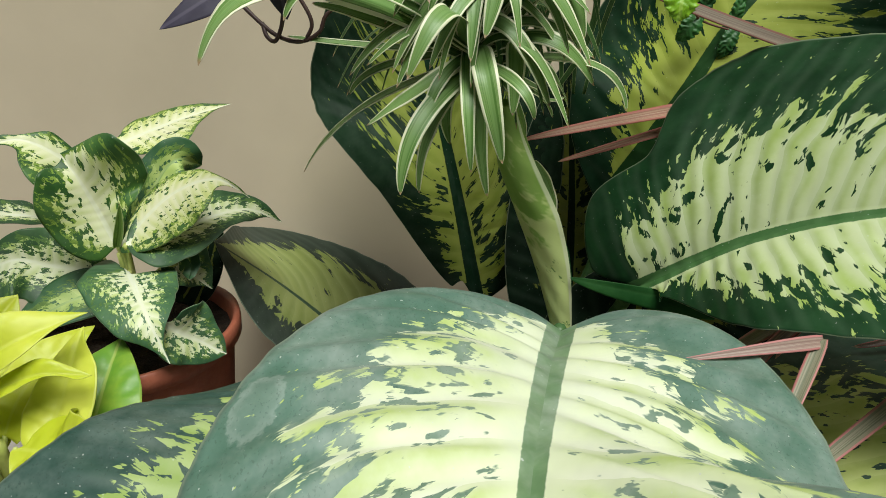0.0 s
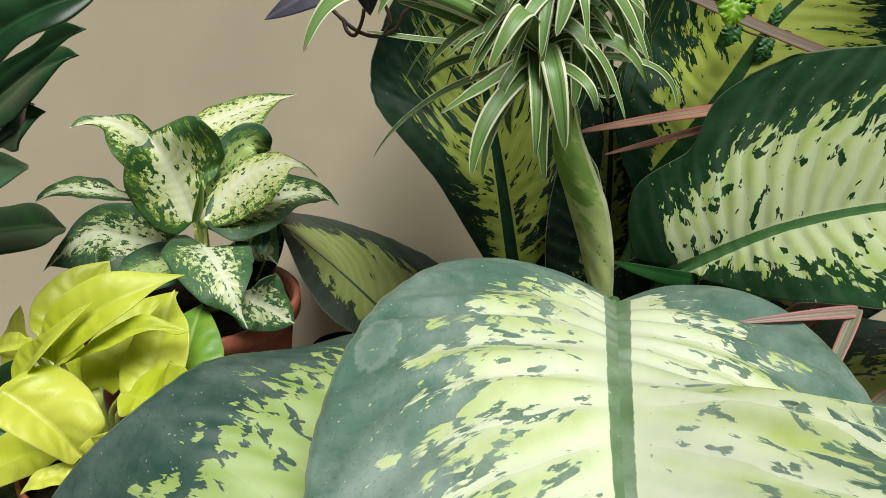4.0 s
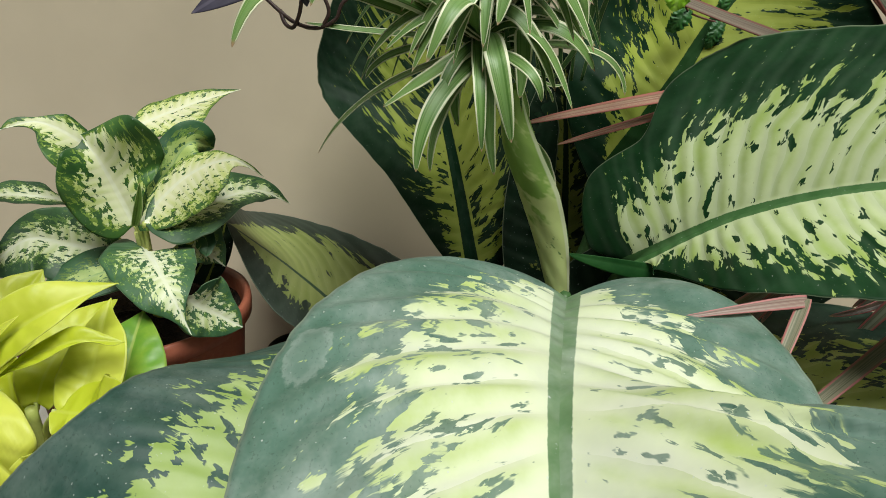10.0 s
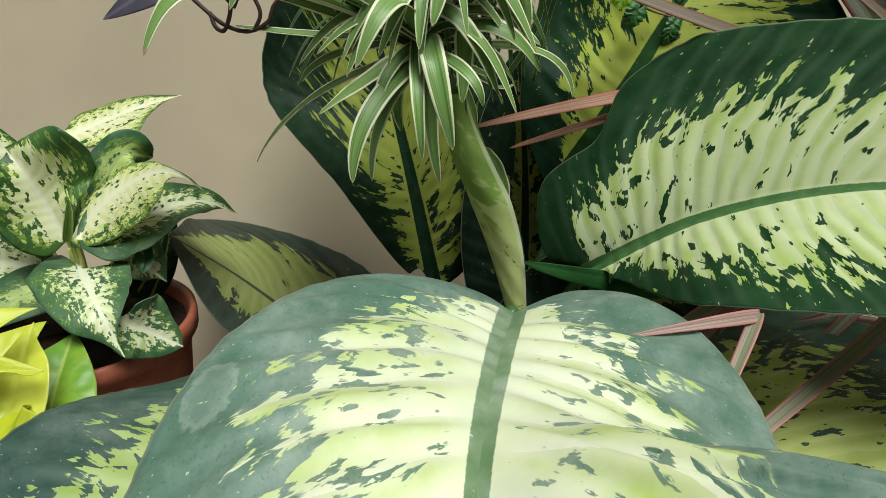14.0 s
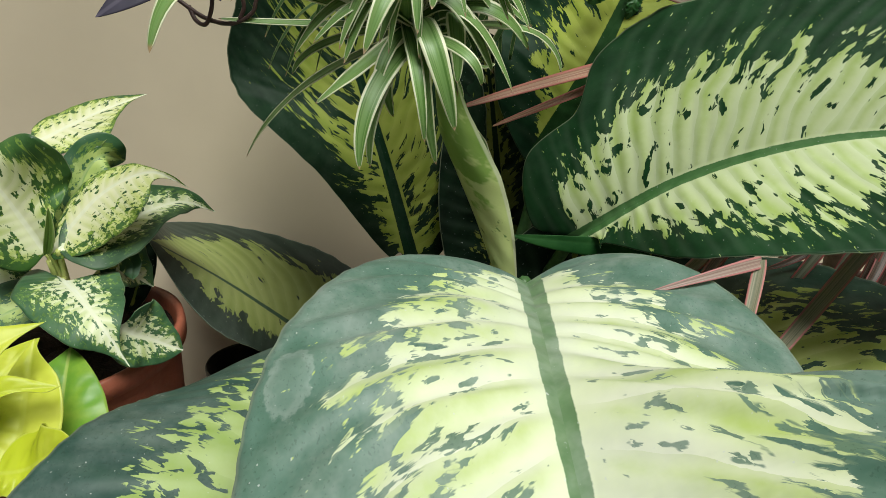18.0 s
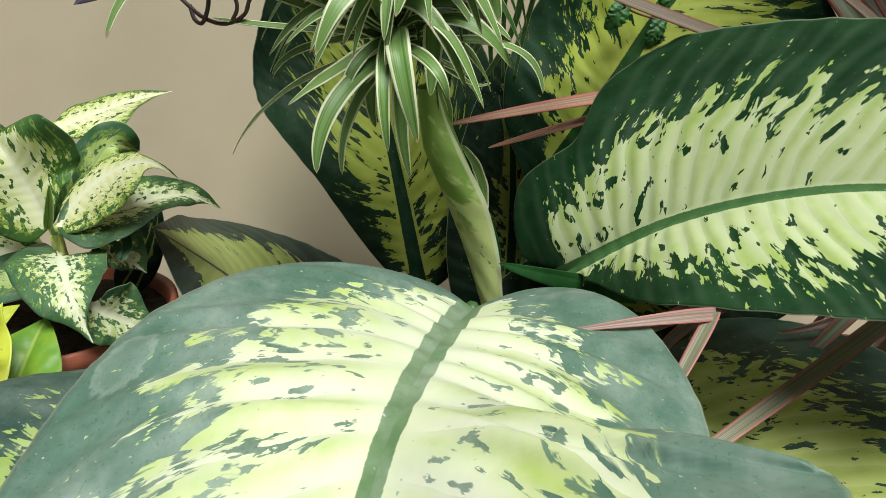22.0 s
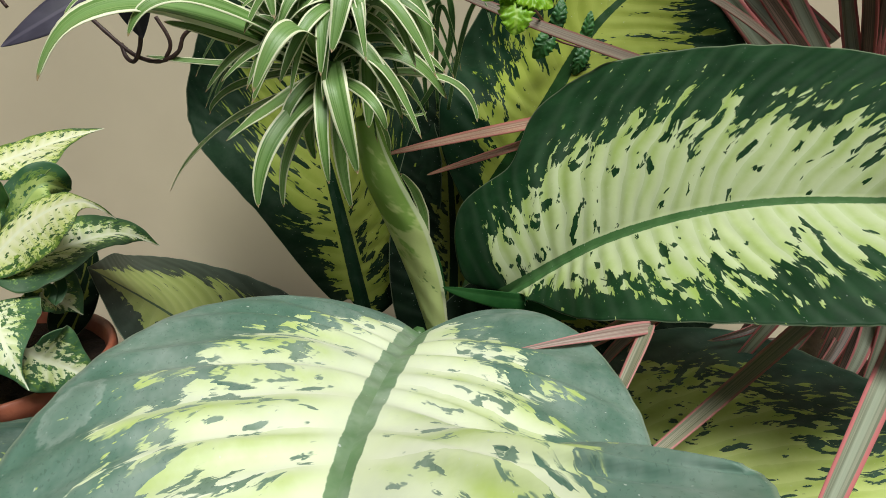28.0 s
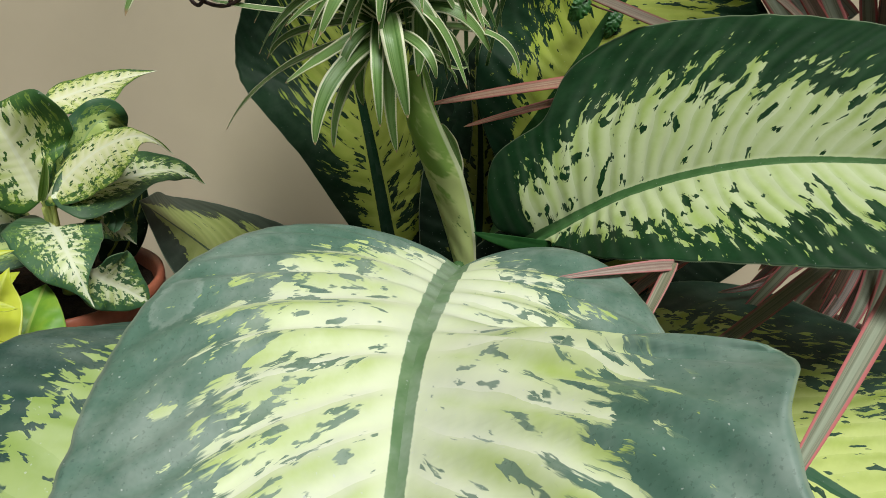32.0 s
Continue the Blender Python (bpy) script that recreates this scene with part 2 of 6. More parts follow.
    pits = n.noise(n.xyz(n.math("MULTIPLY", s, 900.0), n.math("MULTIPLY", lat, 900.0), seed), 1.0, 2.0, 0.6)
    colour = n.mix(n.math("MULTIPLY", n.step(pits, 0.60, 0.68), n.math("MULTIPLY", n.math("SUBTRACT", 1.0, mask), pitted)), colour, (0.012, 0.03, 0.02))
    n.bump(n.math("ADD", n.math("MULTIPLY", ridge, 0.3 * veiny), n.math("MULTIPLY", n3, 0.7)), 0.32, 0.0012)
    n.bsdf.inputs["Sheen Weight"].default_value, n.bsdf.inputs["Sheen Roughness"].default_value = sheen, 0.45
    return n.finish(colour, n.math("MULTIPLY_ADD", dust, 0.25, rough - 0.1), gloss, through)


PALE, LIME, DEEP, DEEP2 = (0.55, 0.62, 0.36), (0.33, 0.44, 0.11), (0.006, 0.030, 0.009), (0.014, 0.055, 0.018)
M_BIG = variegated("large_dumb_cane_leaf", DEEP, DEEP2, PALE, LIME, (0.06, 0.15, 0.045), edge=0.59, jag=0.85, across=0.005, along=0.03, rib_width=0.0034, sweep=0.64, dusty=0.02, rough=0.46, gloss=0.10, chunk=0.38, spots=0.66, spot_rise=0.22, grain=0.95, lopsided=0.07, gap=0.0098, veiny=0.9, size=0.03, flecks=0.24)
M_LIME = variegated("lime_dumb_cane_leaf", (0.016, 0.05, 0.03), (0.045, 0.10, 0.066), (0.62, 0.70, 0.25), (0.38, 0.49, 0.09), (0.045, 0.12, 0.06), edge=0.56, jag=0.95, across=0.0055, along=0.026, rib_width=0.0075, sweep=0.6, dusty=0.07, gloss=0.25, chunk=0.5, spots=0.65, spot_rise=0.2, grain=0.9, flecks=0.3, size=0.24)
M_BROAD = variegated("broad_dusty_dumb_cane_leaf", (0.07, 0.15, 0.105), (0.125, 0.22, 0.17), (0.73, 0.78, 0.55), (0.42, 0.54, 0.12), (0.125, 0.225, 0.10), edge=0.57, lopsided=-0.015, jag=0.9, across=0.0046, along=0.029, cells=4.6, rib_width=0.0062, dusty=0.33, sheen=0.12, sweep=0.56, blur=0.03, thin=0.9, halo_wide=4.2, chunk=0.32, spots=0.648, spot_rise=0.20, grain=1.4, size=0.34, gap=0.017, veiny=1.0, pitted=0.25, stain=(0.1325, -0.087, 0.0125), flecks=0.34)
# Dusty greens; the cream is dimmed for the broad leaf's shadow.
M_DUSTY_DIMMED = variegated("dusty_shadowed_dumb_cane_leaf", (0.016, 0.055, 0.04), (0.04, 0.09, 0.07), (0.38, 0.48, 0.17), (0.26, 0.37, 0.08), (0.05, 0.13, 0.06), edge=0.50, jag=0.7, across=0.0055, along=0.028, rib_width=0.005, dusty=0.15, sweep=0.15, chunk=0.6, spots=0.61, spot_rise=0.05, grain=0.7, gap=0.018, veiny=0.8, pitted=0.35)
M_OLD = variegated("older_dumb_cane_leaf", (0.010, 0.030, 0.014), (0.024, 0.055, 0.028), (0.42, 0.48, 0.11), (0.25, 0.33, 0.05), (0.014, 0.045, 0.02), edge=0.52, jag=0.9, across=0.0045, along=0.034, rib_width=0.005, spots=0.58, dusty=0.04, sweep=1.3, gloss=0.07, through=0.5, flecks=0.26)
M_BACK = variegated("pale_back_dumb_cane_leaf", (0.005, 0.02, 0.008), (0.013, 0.038, 0.018), (0.31, 0.36, 0.07), (0.19, 0.25, 0.03), (0.016, 0.052, 0.014), edge=0.60, jag=1.0, through=0.12, across=0.0042, along=0.028, rib_width=0.006, spots=0.64, spot_rise=0.2, dusty=0.0, sweep=0.75, gloss=0.05, chunk=0.4, lopsided=0.10, flecks=0.26, grain=0.95)
# Greens and cream taken almost to black: deep shade is put into the colour.
M_SHADE_PAINTED = variegated("shade_painted_dumb_cane_leaf", (0.004, 0.010, 0.005), (0.008, 0.02, 0.010), (0.16, 0.18, 0.04), (0.10, 0.12, 0.02), (0.006, 0.018, 0.008), edge=0.26, jag=0.9, across=0.004, along=0.02, rib_width=0.004, spots=0.56, dusty=0.01, sweep=0.6, gloss=0.06, through=0.05)
# Greyed-down leaf: its half shade is mixed into the green and cream.
M_LOW = variegated("shade_greyed_dumb_cane_leaf", (0.016, 0.030, 0.021), (0.036, 0.054, 0.040), (0.33, 0.38, 0.13), (0.22, 0.28, 0.07), (0.04, 0.085, 0.045), edge=0.60, jag=0.55, lopsided=0.06, across=0.006, along=0.026, rib_width=0.0022, spots=0.70, spot_rise=0.12, dusty=0.05, sweep=0.5, gloss=0.25, size=0.08)
M_SMALL = variegated("small_dumb_cane_leaf", (0.016, 0.065, 0.014), (0.065, 0.16, 0.03), (0.71, 0.73, 0.49), (0.45, 0.55, 0.13), (0.74, 0.76, 0.58), edge=0.66, jag=0.85, across=0.0038, along=0.0055, sweep=0.45, spots=0.645, rib_width=0.0013, gap=0.006, veiny=0.4, speck=0.80, size=0.02, spot_rise=0.3, cells=2.2, chunk=0.5, halo_wide=9.0, dusty=0.03, mid=(0.22, 0.34, 0.055))
M_SMALL_EDGED = variegated("green_edged_small_dumb_cane_leaf", (0.018, 0.062, 0.022), (0.055, 0.125, 0.045), (0.72, 0.75, 0.54), (0.42, 0.53, 0.14), (0.74, 0.77, 0.62), edge=0.50, jag=0.75, across=0.0036, along=0.005, sweep=0.45, spots=0.60, rib_width=0.0011, gap=0.006, veiny=0.4, speck=0.76, size=0.03, spot_rise=0.2, cells=2.2, chunk=0.5, halo_wide=4.0, dusty=0.04, flecks=0.7, mid=(0.13, 0.24, 0.06))
M_SMALL_FRONT = variegated("white_flecked_small_dumb_cane_leaf", (0.034, 0.098, 0.040), (0.075, 0.165, 0.070), (0.72, 0.75, 0.54), (0.42, 0.53, 0.14), (0.74, 0.77, 0.62), edge=0.66, jag=0.75, across=0.0030, along=0.005, sweep=0.45, spots=0.565, rib_width=0.0011, gap=0.006, veiny=0.4, speck=0.76, size=0.03, spot_rise=0.2, cells=2.2, chunk=0.5, halo_wide=4.0, dusty=0.04, flecks=0.7, mid=(0.13, 0.24, 0.06))
M_SMALL_PALE = variegated("creamy_small_dumb_cane_leaf", (0.020, 0.070, 0.018), (0.075, 0.16, 0.04), (0.74, 0.74, 0.50), (0.54, 0.60, 0.20), (0.76, 0.77, 0.58), edge=0.90, jag=0.5, across=0.0034, along=0.005, sweep=0.45, spots=0.645, rib_width=0.0013, gap=0.006, veiny=0.4, speck=0.80, size=0.02, spot_rise=0.12, cells=2.2, chunk=0.4, halo_wide=4.0, dusty=0.02, mid=(0.24, 0.36, 0.06))
# Cream dimmed and cut back: shade is put into the small leaf's colours.
M_SMALL_DARK = variegated("shade_toned_small_dumb_cane_leaf", (0.022, 0.085, 0.03), (0.05, 0.14, 0.05), (0.42, 0.52, 0.16), (0.22, 0.34, 0.07), (0.25, 0.38, 0.12), edge=0.35, jag=0.7, across=0.003, along=0.006, sweep=0.6, spots=0.6, rib_width=0.001, speck=0.75, size=0.03, mid=(0.16, 0.27, 0.05))


def furled():
    """A rolled young leaf: light green, with cream and dark streaks coming up from below."""
    n = Nodes("furled_dumb_cane_leaf")
    u, v, _ = n.split(n.uv("leaf"))
    soft = n.noise(n.xyz(n.math("MULTIPLY", u, 3.0), n.math("MULTIPLY", v, 5.0), 1.0), 1.0, 3.0, 0.6)
    swirl = n.math("MULTIPLY_ADD", u, 7.0, n.math("MULTIPLY", v, 9.0))
    cream = n.noise(n.xyz(n.math("MULTIPLY", u, 9.0), swirl, 4.0), 1.0, 3.0, 0.6)
    dark = n.noise(n.xyz(n.math("MULTIPLY", u, 11.0), n.math("MULTIPLY", swirl, 1.6), 9.0), 1.0, 3.0, 0.6)
    colour = n.mix(n.step(soft, 0.3, 0.7), (0.19, 0.34, 0.06), (0.29, 0.43, 0.11))
    low = n.math("SUBTRACT", 1.0, n.step(u, 0.30, 0.80))
    colour = n.mix(n.math("MULTIPLY", n.step(n.math("MULTIPLY_ADD", low, 0.42, cream), 0.58, 0.70), 0.92), colour, (0.53, 0.61, 0.25))
    colour = n.mix(n.math("MULTIPLY", n.step(n.math("MULTIPLY_ADD", low, 0.10, dark), 0.70, 0.75), low), colour, (0.12, 0.23, 0.06))
    colour = n.mix(n.math("MULTIPLY", n.step(v, 0.975, 0.985), 0.85), colour, (0.62, 0.66, 0.45))
    n.bump(n.math("ADD", n.math("MULTIPLY", n.math("SINE", n.math("MULTIPLY", swirl, 5.0)), 0.5), cream), 0.35, 0.0012)
    return n.finish(colour, 0.42, 0.35, 0.15)


M_FURL = furled()


def plain_leaf(name, c1, c2, rib, rough=0.4, through=0.2, rib_width=0.0008, scale=50.0, gloss=0.5, ridges=0.0, rib_show=0.7):
    n = Nodes(name)
    s, lat, _ = n.split(n.uv("size"))
    seed = n.math("MULTIPLY", n.chance(), 40.0)
    g = n.noise(n.xyz(n.math("MULTIPLY", s, scale), n.math("MULTIPLY", lat, scale), seed), 1.0, 4.0, 0.6)
    colour = n.mix(n.step(n.math("ADD", g, n.math("MULTIPLY", n.math("SUBTRACT", n.chance(), 0.5), 0.35)), 0.3, 0.75), c1, c2)
    al = n.math("ABSOLUTE", lat)
    line = n.math("SUBTRACT", 1.0, n.step(al, rib_width * 0.5, rib_width * 1.6))
    colour = n.mix(n.math("MULTIPLY", line, rib_show), colour, rib)
    u, v01, _ = n.split(n.uv("leaf"))
    hem = n.step(n.math("ABSOLUTE", n.math("MULTIPLY_ADD", v01, 2.0, -1.0)), 0.90, 0.99)
    colour = n.mix(n.math("MULTIPLY", hem, 0.35), colour, rib)
    vein = n.math("SINE", n.math("MULTIPLY", n.math("SUBTRACT", s, n.math("MULTIPLY", al, 0.8)), 900.0))
    n.bump(n.math("ADD", n.math("MULTIPLY", vein, ridges), g), 0.25, 0.0008)
    return n.finish(colour, n.math("MULTIPLY_ADD", g, 0.2, rough - 0.1), gloss, through)


M_NEON = plain_leaf("lime_yellow_leaf", (0.58, 0.65, 0.035), (0.76, 0.79, 0.13), (0.80, 0.83, 0.30), 0.42, 0.42, scale=22.0, ridges=0.05, rib_show=0.16)
M_NEON_GREEN = plain_leaf("older_green_leaf", (0.13, 0.30, 0.03), (0.28, 0.42, 0.04), (0.4, 0.5, 0.12), 0.4, 0.25)
M_ZZ = plain_leaf("glossy_dark_leaf", (0.008, 0.032, 0.010), (0.018, 0.065, 0.020), (0.03, 0.085, 0.03), 0.34, 0.03, gloss=0.32, rib_show=0.4)
M_ZZ_PALE = plain_leaf("bluish_green_leaf", (0.045, 0.13, 0.055), (0.075, 0.18, 0.085), (0.13, 0.21, 0.13), 0.36, 0.08, ridges=0.3)
M_LOBE = plain_leaf("deep_green_lobe", (0.008, 0.042, 0.009), (0.022, 0.078, 0.02), (0.06, 0.15, 0.05), 0.5, 0.05, ridges=0.1, rib_show=0.1, gloss=0.08)
M_POTHOS = plain_leaf("dark_green_leaf", (0.015, 0.055, 0.015), (0.03, 0.09, 0.025), (0.06, 0.14, 0.05), 0.42, 0.1)
M_PURPLE = plain_leaf("dusky_purple_leaf", (0.022, 0.019, 0.034), (0.045, 0.04, 0.062), (0.08, 0.07, 0.10), 0.55, 0.04, gloss=0.25)
M_MINT = plain_leaf("bright_green_crinkled_leaf", (0.18, 0.40, 0.012), (0.36, 0.58, 0.035), (0.4, 0.6, 0.1), 0.45, 0.3, ridges=0.7)
M_MINT_DARK = plain_leaf("dark_crinkled_leaf", (0.02, 0.10, 0.02), (0.04, 0.16, 0.03), (0.05, 0.15, 0.04), 0.5, 0.15, ridges=0.7)


def striped(name, mid, mid2, side, side_from=0.66, lines=9.0, rough=0.4, core=None):
    """A strap leaf striped along its length."""
    n = Nodes(name)
    u, v01, _ = n.split(n.uv("leaf"))
    s, lat, _ = n.split(n.uv("size"))
    v = n.math("MULTIPLY_ADD", v01, 2.0, -1.0)
    av = n.math("ABSOLUTE", v)
    seed = n.math("MULTIPLY", n.chance(), 50.0)
    st = n.noise(n.xyz(n.math("MULTIPLY", v, lines), n.math("MULTIPLY", s, 8.0), seed), 1.0, 3.0, 0.6)
    colour = n.mix(n.step(st, 0.38, 0.62), mid, mid2)
    if core:
        colour = n.mix(n.math("MULTIPLY", n.math("SUBTRACT", 1.0, n.step(av, 0.1, 0.4)), 0.8), colour, core)
    rim = n.step(n.math("ADD", av, n.math("MULTIPLY", n.math("SUBTRACT", st, 0.5), 0.25)), side_from, side_from + 0.08)
    colour = n.mix(rim, colour, side)
    dry = n.step(n.math("ADD", u, n.math("MULTIPLY", n.math("SUBTRACT", st, 0.5), 0.04)), 0.955, 0.985)
    colour = n.mix(dry, colour, (0.30, 0.20, 0.10))
    n.bump(st, 0.3, 0.0006)
    return n.finish(colour, rough, 0.45, 0.2)


M_SPIDER = striped("spider_leaf", (0.09, 0.20, 0.035), (0.22, 0.35, 0.11), (0.80, 0.82, 0.58), 0.70, core=(0.19, 0.33, 0.10))
# Copy of the spider leaf, darkened to hold the shade inside the plant.
M_SPIDER_DARK = striped("shade_painted_spider_leaf", (0.03, 0.09, 0.02), (0.06, 0.14, 0.035), (0.34, 0.40, 0.19), 0.78)
M_PINK = striped("pink_edged_leaf", (0.17, 0.19, 0.13), (0.30, 0.31, 0.23), (0.50, 0.16, 0.16), 0.66, 7.0, 0.45, core=(0.33, 0.37, 0.28))
M_ROSY = striped("rosy_striped_leaf", (0.26, 0.17, 0.14), (0.38, 0.29, 0.24), (0.46, 0.19, 0.18), 0.66, 7.0, 0.45)
M_PINK_BROWN = striped("brown_edged_leaf", (0.15, 0.16, 0.095), (0.27, 0.25, 0.17), (0.44, 0.18, 0.16), 0.70, 7.0, 0.45)
M_PINK_RED = striped("rosy_leaf", (0.27, 0.12, 0.07), (0.40, 0.24, 0.15), (0.37, 0.12, 0.085), 0.6, 8.0, 0.5)
M_PINK_DARK = striped("dark_striped_leaf", (0.08, 0.065, 0.045), (0.20, 0.13, 0.10), (0.36, 0.10, 0.09), 0.7, 8.0, 0.4)
M_YOUNG = striped("young_spider_leaf", (0.14, 0.26, 0.05), (0.26, 0.38, 0.10), (0.45, 0.54, 0.24), 0.8)
M_BAND = striped("brownish_leaf", (0.17, 0.13, 0.10), (0.24, 0.20, 0.15), (0.20, 0.09, 0.07), 0.7, 7.0, 0.45)


def rough_matter(name, c1, c2, scale, rough, bump=0.3, gloss=0.4, distance=0.002):
    n = Nodes(name)
    p = n.where()
    a, b = n.noise(p, scale, 4.0, 0.6), n.noise(p, scale * 9, 3.0, 0.6)
    colour = n.mix(n.step(n.math("MULTIPLY_ADD", b, 0.35, n.math("MULTIPLY", a, 0.75)), 0.35, 0.75), c1, c2)
    n.bump(n.math("ADD", a, b), bump, distance)
    return n.finish(colour, rough, gloss)


M_TERRA = rough_matter("terracotta_plastic", (0.25, 0.07, 0.038), (0.34, 0.105, 0.06), 26.0, 0.48, 0.2)
M_RED = rough_matter("red_plastic", (0.42, 0.035, 0.02), (0.5, 0.06, 0.03), 20.0, 0.4, 0.1)
M_BROWN = rough_matter("brown_plastic", (0.06, 0.03, 0.022), (0.10, 0.055, 0.04), 20.0, 0.5, 0.15)
M_BLACK = rough_matter("black_plastic", (0.018, 0.014, 0.011), (0.035, 0.026, 0.02), 25.0, 0.5, 0.15)
M_SOIL = rough_matter("dark_soil", (0.012, 0.008, 0.005), (0.045, 0.028, 0.018), 90.0, 0.95, 1.0, 0.2, 0.006)
M_GRAVEL = rough_matter("grey_gravel", (0.10, 0.10, 0.095), (0.34, 0.33, 0.31), 120.0, 0.9, 1.0, 0.3, 0.006)
M_STEM = rough_matter("green_stem", (0.025, 0.07, 0.02), (0.06, 0.13, 0.035), 40.0, 0.45, 0.2)
M_STEM_PALE = rough_matter("pale_stem", (0.36, 0.42, 0.10), (0.5, 0.52, 0.18), 40.0, 0.45, 0.2)
M_ROOT = rough_matter("pinkish_root", (0.30, 0.20, 0.12), (0.46, 0.36, 0.22), 120.0, 0.5, 0.3)
M_VINE = rough_matter("brown_vine", (0.035, 0.018, 0.016), (0.075, 0.04, 0.035), 60.0, 0.45, 0.3)
M_CANE = rough_matter("grey_cane", (0.16, 0.12, 0.08), (0.26, 0.2, 0.14), 50.0, 0.8, 0.6)
M_FLOOR = rough_matter("cement_floor", (0.2, 0.19, 0.17), (0.3, 0.28, 0.25), 6.0, 0.85, 0.4)
M_WALL = rough_matter("cream_wall_paint", (0.53, 0.452, 0.330), (0.58, 0.497, 0.366), 2.2, 0.75, 0.10, 0.25, 0.0012)


# ---- builders ----
def mesh_of(name, verts, faces, smooth=True):
    me = bpy.data.meshes.new(name)
    me.from_pydata(verts, [], faces)
    if smooth:
        me.polygons.foreach_set("use_smooth", [True] * len(me.polygons))
    me.update()
    return me


def part(name, me, material, parent=None, label=""):
    ob = new(name, me)
    if not me.materials:
        me.materials.append(material)
    if parent:
        ob.parent = parent
    return tagged(ob, label)


def thing(name, place, label, category, group=""):
    ob = new(name)
    ob.empty_display_size = 0.02
    ob.matrix_world = Matrix.Translation(place)
    ob["base"] = list(place)
    return tagged(ob, label, category, group)


def hang(ob, parent):
    """Keeps a part where it was built, in world places."""
    ob.matrix_parent_inverse = Matrix.Translation(Vector(parent["base"])).inverted()
    return ob


def bezier(b, m, t, u):
    c = m * 2 - (b + t) * 0.5
    return b * (1 - u) ** 2 + c * (2 * u * (1 - u)) + t * u * u, (c - b) * (2 * (1 - u)) + (t - c) * (2 * u)


def skin_mesh(name, rows, sizes, us, thick):
    """Two skins and a rim round a grid of points and normals, with the places along and across as maps."""
    nu, nv = len(rows) - 1, len(rows[0]) - 1
    verts, uvs, dims = [], [], []
    for layer in (0, 1):
        for i, row in enumerate(rows):
            for j, (pt, nrm) in enumerate(row):
                verts.append(pt - nrm * (thick * layer))
                uvs.append((us[i], j / nv))
                dims.append(sizes[i][j])
    faces, n, cols = [], (nu + 1) * (nv + 1), nv + 1
    for i in range(nu):
        for j in range(nv):
            q = (i * cols + j, i * cols + j + 1, (i + 1) * cols + j + 1, (i + 1) * cols + j)
            faces.append(q[::-1])
            faces.append(tuple(x + n for x in q))
    ring = [j for j in range(nv)] + [i * cols + nv for i in range(nu)] + [nu * cols + j for j in range(nv, 0, -1)] + [i * cols for i in range(nu, 0, -1)]
    for x, y in zip(ring, ring[1:] + ring[:1]):
        faces.append((x, y, y + n, x + n))
    me = mesh_of(name, verts, faces)
    for key, table in (("leaf", uvs), ("size", dims)):
        layer = me.uv_layers.new(name=key)
        loops = np.empty(len(me.loops), dtype=np.int32)
        me.loops.foreach_get("vertex_index", loops)
        layer.data.foreach_set("uv", np.array(table, dtype=np.float32)[loops].ravel())
    return me


def leaf_mesh(name, b, m, t, left, right, up, nu=24, nv=12, base=(0.45, 0.03), tip=0.75, lobe=0.15, fold=(0.15, 0.15), droop=(0.1, 0.1),
              ripple=0.0, vein=0.011, sweep=0.5, wave=0.0, waves=3.0, twist=0.0, thick=0.0006, seed=0.0, saw=0.0, teeth=9.0):
    """A leaf blade: a midrib from b over m to t, two halves of their own width, fold and droop, a rounded base, raised veins and a wavy margin."""
    b, m, t, up = Vector(b), Vector(m), Vector(t), Vector(up).normalized()
    p, e = base
    peak = max(0.02, (p - tip * e) / (p + tip))
    top = (peak + e) ** p * (1 - peak) ** tip
    wide = max(left, right)
    rows, sizes, s, last = [], [], 0.0, None
    for i in range(nu + 1):
        u = i / nu
        u = u * u * (3 - 2 * u) * 0.35 + u * 0.65
        c, d = bezier(b, m, t, u)
        s += (c - last).length if last else 0.0
        last = c
        d.normalize()
        side = up.cross(d).normalized()
        nrm = d.cross(side).normalized()
        if twist:
            q = Matrix.Rotation(radians(twist) * u, 3, d)
            side, nrm = q @ side, q @ nrm
        h = (u + e) ** p * max(1 - u, 0.0) ** tip / top
        row, size = [], []
        for j in range(nv + 1):
            v = 2 * j / nv - 1
            a, k = abs(v), 0 if v > 0 else 1
            w = (left, right)[k] * h
            lift = w * (fold[k] * a - droop[k] * a ** 2.2)
            lift += ripple * math.sin((s - sweep * (0.15 + 1.7 * u) * a * w) * 2 * math.pi / vein + 1.1 * math.sin(19 * u + 3 * a + 2 * k) + 0.7 * math.sin(43 * u - 5 * a)) * math.sqrt(max(a * (1 - a), 0)) * 2 * min(1, 5 * (1 - u))
            lift += wave * w * a * a * math.sin(u * waves * 2 * math.pi + seed + 2.1 * k)
            back = lobe * wide * a ** 0.9 * (1 - u) ** 4
            reach = w * (1 - 0.1 * droop[k] * a * a + saw * a ** 4 * (0.5 - (u * teeth) % 1.0))
            pt = c + side * (reach * (1 if v > 0 else -1) * a) + nrm * lift - d * back
            row.append((pt, nrm))
            size.append((s - back, w * v))
        rows.append(row)
        sizes.append(size)
    return skin_mesh(name, rows, sizes, [i / nu for i in range(nu + 1)], thick)


